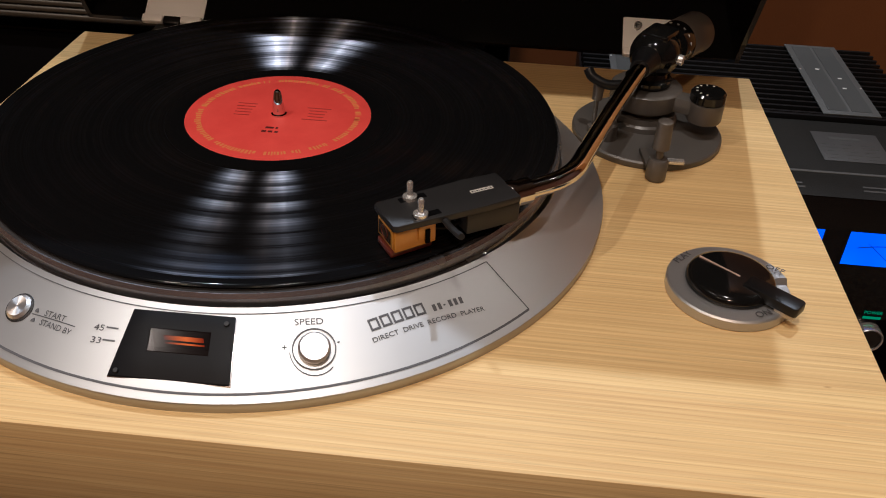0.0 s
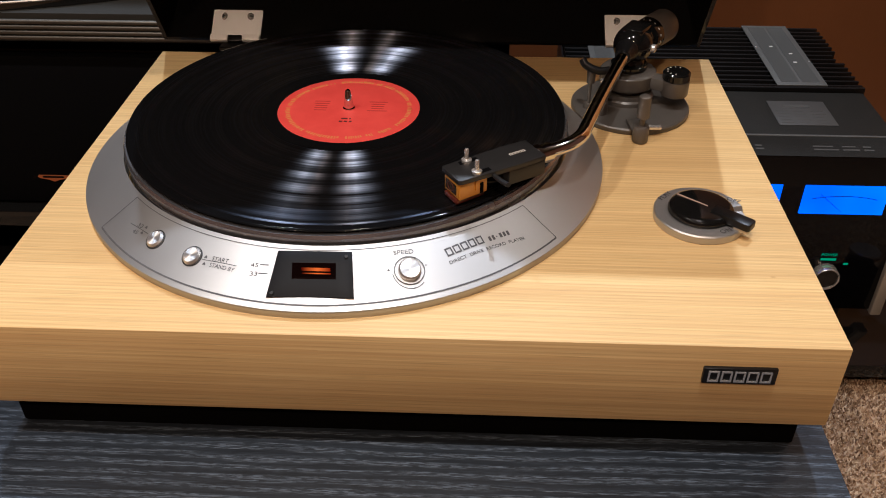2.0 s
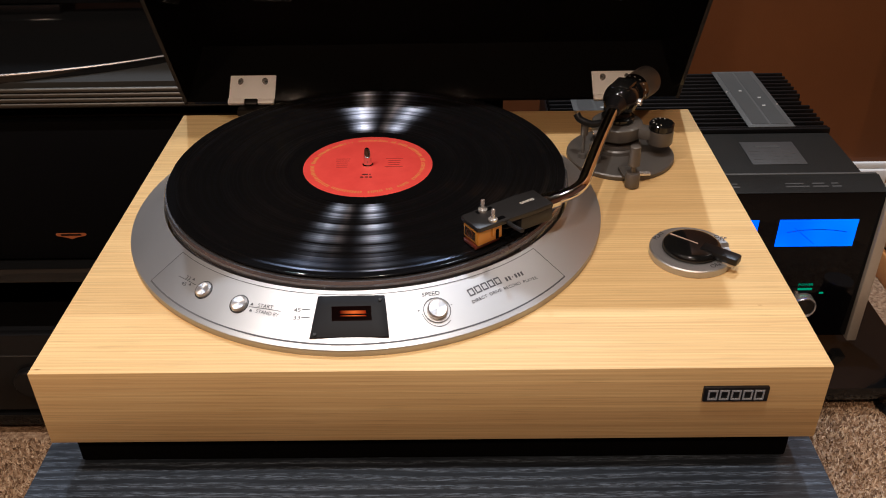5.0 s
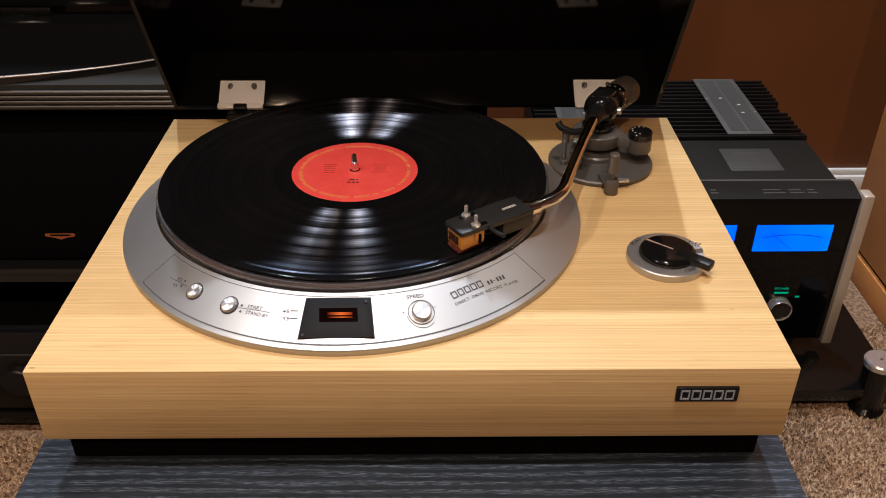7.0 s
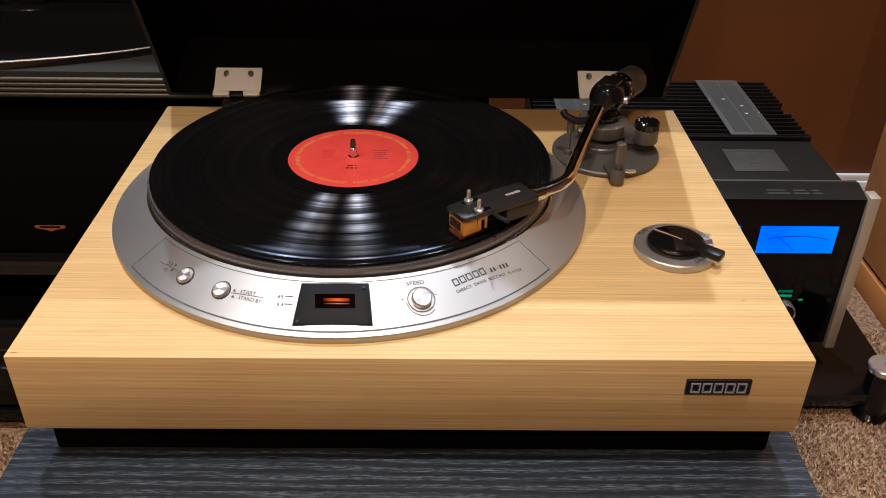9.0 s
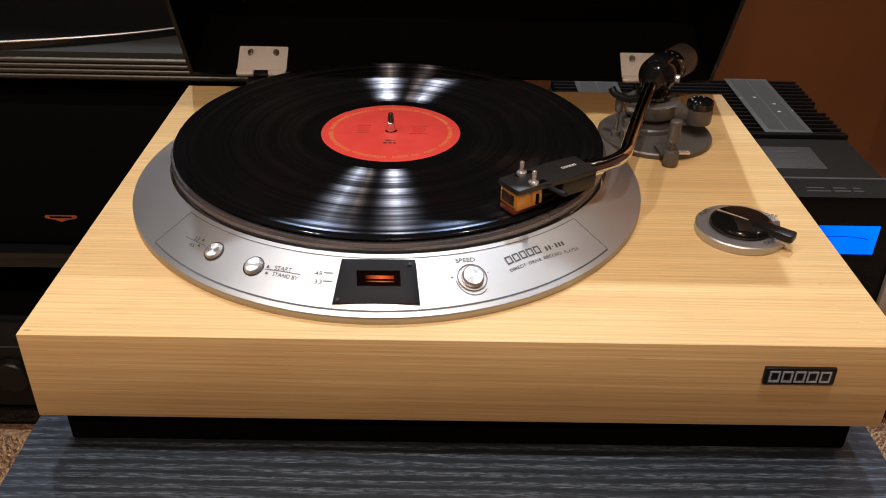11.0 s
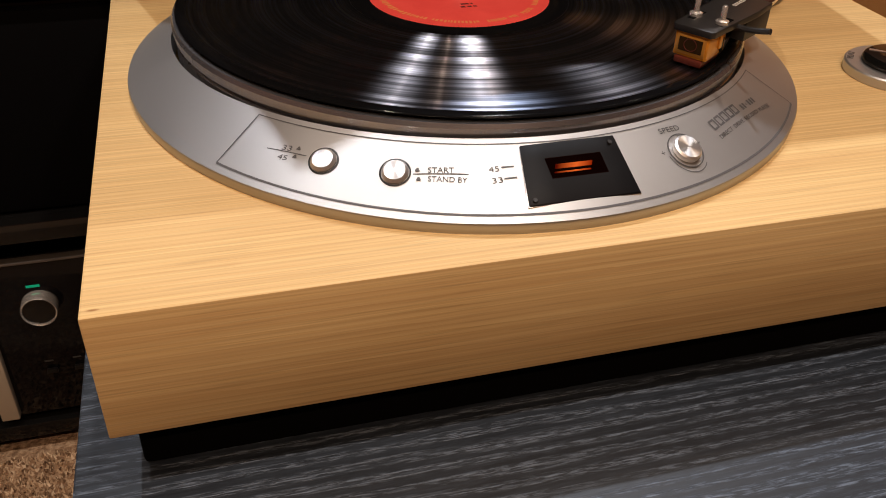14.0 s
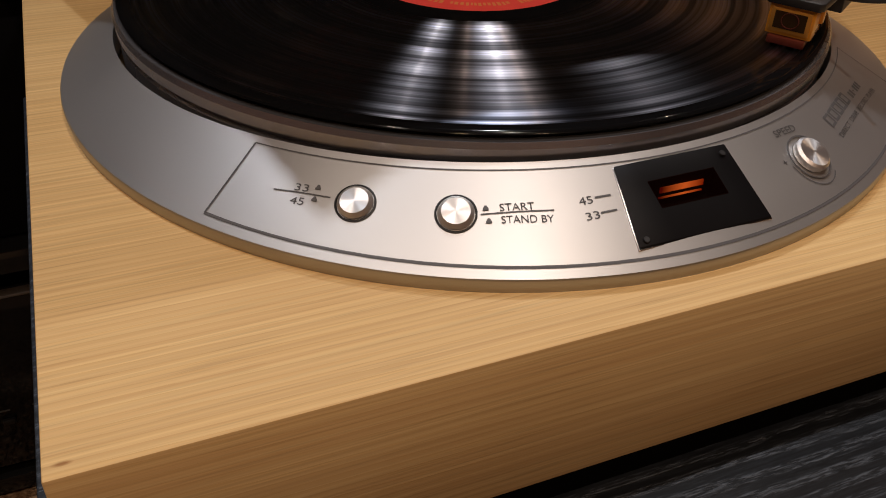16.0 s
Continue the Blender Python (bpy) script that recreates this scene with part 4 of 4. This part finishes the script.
lab = part("label", lathe([(0.0036, 0.00185), (0.0036, 0.0020), (0.0494, 0.0020), (0.0498, 0.00185)], 96), LABEL, record, "round red paper label")
rng = random.Random(7)
b, f = None, None
a = 0.0
while a < 360:
    w = rng.uniform(1.6, 3.6)
    if int(a / 45) % 4 != 9 and rng.random() > 0.12:
        r0, r1 = 0.0412, 0.0412 + rng.uniform(0.0024, 0.0036)
        a0, a1 = radians(a), radians(a + w * 0.6)
        o = [(r0 * math.cos(a0), r0 * math.sin(a0)), (r0 * math.cos(a1), r0 * math.sin(a1)), (r1 * math.cos(a1), r1 * math.sin(a1)), (r1 * math.cos(a0), r1 * math.sin(a0))]
        b = prism(o, 0.0020, 0.00206, bm=b)
    a += w
part("rim_print", b, LABEL_GOLD, lab, "pale gold band of printed marks", smooth=0)
b = None
for row, words in enumerate(((4.4, 1.2), (2.4, 2.4, 2.0))):
    x = -sum(words) / 2 - (len(words) - 1) * 0.5
    for w in words:
        b = box(x / 1000, (x + w) / 1000, -0.0165 - row * 0.0042, -0.0145 - row * 0.0042, 0.0020, 0.00206, bm=b)
        x += w + 1.0
part("title_print", b, LABEL_INK, lab, "dark printed title bars", smooth=0)
b = None
for side in (-1, 1):
    for k in range(5):
        w = rng.uniform(0.008, 0.015)
        x = side * 0.020 - w / 2
        b = box(x, x + w, 0.010 - k * 0.0034, 0.0108 - k * 0.0034, 0.0020, 0.00206, bm=b)
tagged(part("track_print", b, LABEL_FAINT, lab, smooth=0), kind="stuff")

# ---- power amplifier ----
AX0, AX1, AF, ATOP, ABOT = 0.205, 0.628, 0.387, -0.210, -0.452
amp = thing("power_amplifier", "black power amplifier with glowing blue meters and finned top", "amplifier", pose(0, 0, -0.475))
AT = pose(0, 0, 0.475)
part("front_panel", box(AX0, AX1, AF, AF + 0.010, ABOT, ATOP - 0.006, 0.001), GLASS_BLACK, amp, "black glass front panel", AT)
part("bezel", prism([(AF - 0.001, ATOP - 0.0058), (AF + 0.034, ATOP + 0.002), (AF + 0.036, ATOP + 0.001), (AF + 0.036, ATOP - 0.012), (AF + 0.0102, ATOP - 0.012), (AF + 0.0102, ATOP - 0.0058)], AX0, AX1), AMP_TOP, amp, "charcoal sloped top bezel", AT @ Matrix(((0, 0, 1, 0), (1, 0, 0, 0), (0, 1, 0, 0), (0, 0, 0, 1))))
part("case", box(AX0 + 0.01, 0.611, AF + 0.0105, 0.775, ABOT, ATOP - 0.013, 0.001), SATIN_BLACK, amp, at=AT)
part("transformer_cover", box(AX0 + 0.01, 0.611, AF + 0.0365, 0.553, ATOP - 0.0125, ATOP, 0.003), AMP_TOP, amp, "charcoal enamelled cover", AT)
# highlight along the bezel's rear edge, built as a pale strip
part("bezel_highlight", box(AX0 + 0.002, AX1 - 0.002, AF + 0.0345, AF + 0.0385, ATOP + 0.0012, ATOP + 0.0028, 0.0006), STRIP, amp, "pale grey strip standing in for the highlight along the bezel", AT)
part("label_plate", box(0.473, 0.547, 0.454, 0.522, ATOP, ATOP + 0.0008, 0.0002), PLATE, amp, "dark printed label plate", AT)
b = box(0.490, 0.525, 0.504, 0.510, ATOP + 0.0008, ATOP + 0.0010)
for k in range(5):
    for x in (0.478, 0.500, 0.522):
        b = box(x, x + 0.012 + 0.002 * ((k * 7 + int(x * 1000)) % 4), 0.460 + k * 0.008, 0.4615 + k * 0.008, ATOP + 0.0008, ATOP + 0.0010, bm=b)
part("plate_print", b, DIM_PRINT, amp, at=AT, smooth=0)
b = None
for k, (x, w) in enumerate(((0.430, 0.010), (0.500, 0.030), (0.535, 0.020), (0.560, 0.012))):
    b = box(x, x + w, 0.010, 0.0125, 0, 0.0002, bm=b)
    b = box(x, x + w * 0.8, 0.016, 0.0182, 0, 0.0002, bm=b)
tagged(part("bezel_print", b, DIM_PRINT, amp, at=AT @ pose(0, AF, ATOP - 0.0054, 12.6), smooth=0), kind="stuff")
fins = 15
for k in range(fins):
    y = 0.566 + k * (0.770 - 0.566) / (fins - 1)
    part("fin", box(AX0 + 0.012, 0.613 - (0.008 if 5 < k < 8 else 0), y - 0.0022, y + 0.0022, ATOP - 0.0128, ATOP + 0.004, 0.0006), FIN, amp, at=AT)
part("fin_rail", box(AX0 + 0.012, 0.6135, 0.5545, 0.5600, ATOP - 0.0128, ATOP + 0.005, 0.0008), FIN, amp, at=AT)
for x0 in (0.251, 0.497):
    strip = part("strip", box(x0, x0 + 0.068, 0.5605, 0.774, ATOP + 0.0044, ATOP + 0.0062, 0.0004), STRIP, amp, "grey metal printed strip", AT)
    part("strip_panel", box(x0 + 0.008, x0 + 0.032, 0.570, 0.766, ATOP + 0.0062, ATOP + 0.0066), STRIP_DARK, strip, smooth=0)
    part("strip_panel", box(x0 + 0.036, x0 + 0.060, 0.570, 0.766, ATOP + 0.0062, ATOP + 0.0066), STRIP_DARK, strip, smooth=0)
    for mx, my in ((0.022, 0.690), (0.044, 0.664), (0.042, 0.634)):
        part("printed_mark", box(x0 + mx, x0 + mx + 0.005, my, my + 0.0030, ATOP + 0.0066, ATOP + 0.0069), INK_PALE, strip, smooth=0)
    for sx, sy in ((0.0025, 0.690), (0.0655, 0.640)):
        part("strip_screw", lathe([(0, 0.0012), (0.0012, 0.0009), (0.0016, 0)], 12, m=pose(x0 + sx, sy, ATOP + 0.0062)), STEEL, strip)
for x0 in (0.366, 0.497):
    meter = part("meter", box(x0, x0 + 0.104, AF - 0.0012, AF - 0.0001, -0.2985, -0.2565, 0.0004), METER, amp, "glowing blue output meter", AT)
    pts = [(x0 + 0.052 + 0.040 * s / 8, AF - 0.0014, -0.2715 - 0.0045 * (s / 8) ** 2) for s in range(-8, 9)]
    part("meter_scale", tube(pts, 0.00045, 6), METER_INK, meter)
    part("meter_needle", tube([(x0 + 0.052, AF - 0.0014, -0.2945), (x0 + 0.022, AF - 0.0014, -0.2695)], 0.0003, 6), METER_INK, meter)
ring = part("power_knob", lathe([(0.0172, 0.0), (0.0172, 0.012), (0.0160, 0.0135), (0.0146, 0.0128), (0.0146, 0.010)], 48), STEEL, amp, "black knob with bright metal ring", AT @ pose(0.553, AF, -0.3935, 90))
part("knob_face", lathe([(0.0145, 0.011), (0.0, 0.011)], 40), GLOSS_BLACK, ring)
lettering("legend", "POWER", 0.0060, GREEN, amp, AT @ pose(0.553, AF - 0.0005, -0.3640, 90), 1.0, "CENTER")
b = box(-0.010, 0.010, 0, 0.0035, 0, 0.0002)
part("legend_bar", b, GREEN, amp, at=AT @ pose(0.553, AF - 0.0005, -0.3710, 90), smooth=0)
for dx in (-0.027, 0.024):
    part("legend_bar", box(-0.003, 0.003, 0, 0.003, 0, 0.0002), GREEN, amp, at=AT @ pose(0.553 + dx, AF - 0.0005, -0.3775, 90), smooth=0)
part("handle", box(0.6285, 0.6430, AF - 0.006, AF + 0.016, -0.458, -0.2105, 0.002), HANDLE, amp, "champagne aluminium end handle", AT)
for x in (0.24, 0.58):
    for y in (0.41, 0.74):
        part("foot", lathe([(0, -0.475), (0.018, -0.475), (0.020, ABOT), (0, ABOT)], 24, m=pose(x, y, 0)), RUBBER, amp, at=AT)

# low stand with posts
rack = thing("amplifier_stand", "low black glossy amplifier stand with silver-capped posts", "stand", pose(0, 0, FLOOR))
RT = pose(0, 0, -FLOOR)
part("platform", box(0.190, 0.715, 0.300, 0.800, -0.497, -0.4755, 0.002), GLOSS_BLACK, rack, "glossy black platform", RT)
for x, y in ((0.680, 0.311), (0.225, 0.311), (0.225, 0.780), (0.680, 0.780)):
    post = part("post", lathe([(0.0, FLOOR), (0.024, FLOOR), (0.025, FLOOR + 0.006), (0.0195, FLOOR + 0.012), (0.0195, -0.440), (0.0, -0.440)], 36, m=pose(x, y, 0)), GLOSS_BLACK, rack, "black round post", RT)
    part("post_cap", lathe([(0.0210, -0.4398), (0.0224, -0.4380), (0.0224, -0.4310), (0.0207, -0.4290), (0, -0.4288)], 36, m=pose(x, y, 0)), STEEL, post, "silver cap")
    part("post_screw", lathe([(0, -0.4276), (0.0016, -0.4278), (0.0022, -0.4288)], 14, m=pose(x, y, 0)), CHROME, post)

# ---- wooden loudspeaker cabinet ----
cab = thing("loudspeaker_cabinet", "brown cherry-veneered loudspeaker cabinet standing on the carpet", "loudspeaker", pose(0, 0, FLOOR))
part("body", box(0.790, 1.100, 0.42, 0.690, -0.462, 0.55, 0.002), CHERRY, cab, "cherry veneer body", RT)
part("front_baffle", box(0.788, 1.102, 0.400, 0.4165, -0.462, 0.552, 0.002), CHERRY, cab, at=RT)
part("shadow_gap", box(0.796, 1.094, 0.408, 0.684, -0.4705, -0.4625), MATT_BLACK, cab, "dark recessed joint", RT)
part("base", box(0.789, 1.101, 0.401, 0.690, FLOOR + 0.0005, -0.471, 0.002), CHERRY, cab, "cherry veneer base", RT)

# ---- media rack behind: black shelf unit, centre speaker, components, television ----
unit = thing("media_rack", "black glossy media rack with a ribbed bronze front edge", "media rack", pose(0, 0, FLOOR))
part("top_board", box(-1.30, 0.100, 0.268, 0.740, -0.034, -0.004, 0.001), BOARD_GREY, unit, "dark grey top board", RT)
for k in range(4):
    part("rib", tube([(-1.30, 0.2665, -0.0125 - k * 0.0056), (0.100, 0.2665, -0.0125 - k * 0.0056)], 0.0026, 12), RIBBED, unit, "rounded bronze rib", RT)
part("middle_shelf", box(-1.30, 0.100, 0.262, 0.740, -0.258, -0.238, 0.001), GLOSS_BLACK, unit, "glossy black shelf", RT)
part("bottom_shelf", box(-1.30, 0.100, 0.268, 0.740, -0.499, -0.481, 0.001), GLOSS_BLACK, unit, "glossy black shelf", RT)
part("plinth_board", box(-1.28, 0.080, 0.30, 0.720, FLOOR, -0.4995), MATT_BLACK, unit, at=RT)
part("back_panel", box(-1.30, 0.100, 0.7405, 0.760, FLOOR, -0.004), MATT_BLACK, unit, at=RT)
part("side_panel", box(0.1005, 0.120, 0.262, 0.760, FLOOR, -0.004, 0.001), MATT_BLACK, unit, at=RT)
part("side_panel", box(-1.32, -1.3005, 0.262, 0.760, FLOOR, -0.004, 0.001), MATT_BLACK, unit, at=RT)

speaker = thing("centre_speaker", "black cloth-fronted centre loudspeaker with a copper emblem", "loudspeaker", pose(0, 0, -0.238))
ST = pose(0, 0, 0.238)
part("cabinet", box(-0.780, 0.000, 0.292, 0.600, -0.2375, -0.052, 0.003), SATIN_BLACK, speaker, at=ST)
part("grille", box(-0.778, -0.002, 0.278, 0.2918, -0.2355, -0.054, 0.004), MATT_BLACK, speaker, "black cloth grille", ST)
b = prism([(-0.0170, 0.0035), (0.0170, 0.0035), (0.0185, 0.0015), (0.0165, -0.0005), (0.0060, -0.0020), (0.0, -0.0050), (-0.0060, -0.0020), (-0.0165, -0.0005), (-0.0185, 0.0015)], 0, 0.0012, bevel=0.0003)
emblem = part("emblem", b, COPPER, speaker, "small copper emblem", ST @ pose(-0.3880, 0.2778, -0.2010, 90))
part("emblem_bar", box(-0.0120, 0.0120, 0.0004, 0.0026, 0.0012, 0.0015), MATT_BLACK, emblem, smooth=0)

pre = thing("preamplifier", "black glass preamplifier with a ringed knob and green legend", "preamplifier", pose(0.006, 0.020, -0.481))
PT = pose(0, 0, 0.481)
part("front_panel", box(-0.372, 0.060, 0.252, 0.260, -0.470, -0.286, 0.001), GLASS_BLACK, pre, "black glass front panel", PT)
part("case", box(-0.365, 0.055, 0.2605, 0.600, -0.468, -0.290, 0.001), SATIN_BLACK, pre, at=PT)
part("trim", box(-0.372, 0.060, 0.2500, 0.2600, -0.2858, -0.2836, 0.0004), CAP_GREY, pre, "thin metal trim", PT)
part("handle", box(-0.390, -0.3725, 0.246, 0.262, -0.470, -0.280, 0.0016), HANDLE, pre, "champagne aluminium end handle", PT)
ring = part("volume_knob", lathe([(0.0165, 0.0), (0.0165, 0.012), (0.0156, 0.0135), (0.0146, 0.0128), (0.0146, 0.010)], 48), STEEL, pre, "black knob with bright metal ring", PT @ pose(-0.325, 0.252, -0.334, 90))
part("knob_face", lathe([(0.0145, 0.011), (0.0, 0.011)], 40), GLOSS_BLACK, ring)
part("legend_bar", box(-0.006, 0.006, 0, 0.0028, 0, 0.0002), GREEN, pre, "green lit legend", PT @ pose(-0.327, 0.2517, -0.3135, 90), smooth=0)
for k in range(6):
    part("push_button", box(-0.336 + k * 0.026, -0.326 + k * 0.026, 0.2485, 0.2520, -0.4180, -0.4130, 0.0006), SATIN_BLACK, pre, at=PT)
    part("legend_bar", box(-0.336 + k * 0.026, -0.328 + k * 0.026, 0.2514, 0.2519, -0.4045, -0.4030), DIM_PRINT, pre, at=PT, smooth=0)
for x in (-0.34, 0.03):
    part("foot", box(x - 0.02, x + 0.02, 0.28, 0.32, -0.481, -0.4705), RUBBER, pre, at=PT)
    part("foot", box(x - 0.02, x + 0.02, 0.54, 0.58, -0.481, -0.4685), RUBBER, pre, at=PT)

comp = thing("receiver", "black stereo component with a round knob on the shelf", "receiver", pose(0, 0.020, -0.481))
part("front_panel", box(-0.860, -0.430, 0.250, 0.262, -0.474, -0.345, 0.003), SATIN_BLACK, comp, at=PT)
part("case", box(-0.855, -0.435, 0.2625, 0.600, -0.472, -0.350, 0.001), SATIN_BLACK, comp, at=PT)
part("panel_seam", box(-0.858, -0.432, 0.2492, 0.2500, -0.3800, -0.3785), DIM_PRINT, comp, at=PT, smooth=0)
part("volume_knob", lathe([(0.022, 0), (0.022, 0.010), (0.020, 0.012), (0, 0.012)], 36), SATIN_BLACK, comp, "round black knob", PT @ pose(-0.490, 0.250, -0.420, 90))
for x in (-0.82, -0.47):
    part("foot", box(x - 0.02, x + 0.02, 0.28, 0.58, -0.481, -0.4745), RUBBER, comp, at=PT)

tv = thing("television", "black television on a curved glossy base", "television", pose(0, 0, 0.0))
TT = pose(0, 0, 0.0)
outline = [(-0.550 + 0.400 * math.cos(2 * math.pi * i / 64), 0.445 + 0.190 * math.sin(2 * math.pi * i / 64)) for i in range(64)]
part("base", prism(outline, -0.0036, 0.0050, bevel=0.003), GLOSS_BLACK, tv, "curved glossy black base", TT)
# added tube that draws the bright highlight on the base's glossy edge
part("base_highlight", tube([(x, y, 0.0042) for x, y in outline + outline[:1]], 0.0014, 8), RIM_METAL, tv, "thin satin metal tube added as the highlight on the base edge", TT)
part("neck", box(-0.70, -0.42, 0.47, 0.52, 0.0052, 0.0158, 0.001), GLOSS_BLACK, tv, at=TT)
part("bezel", box(-1.250, 0.130, 0.470, 0.520, 0.016, 0.786, 0.006), GLOSS_BLACK, tv, "glossy black bezel", TT @ pose(0, 0.0, 0))
part("screen", box(-1.225, 0.105, 0.4680, 0.4698, 0.041, 0.761), GLASS_BLACK, tv, "dark switched-off screen", TT, smooth=0)
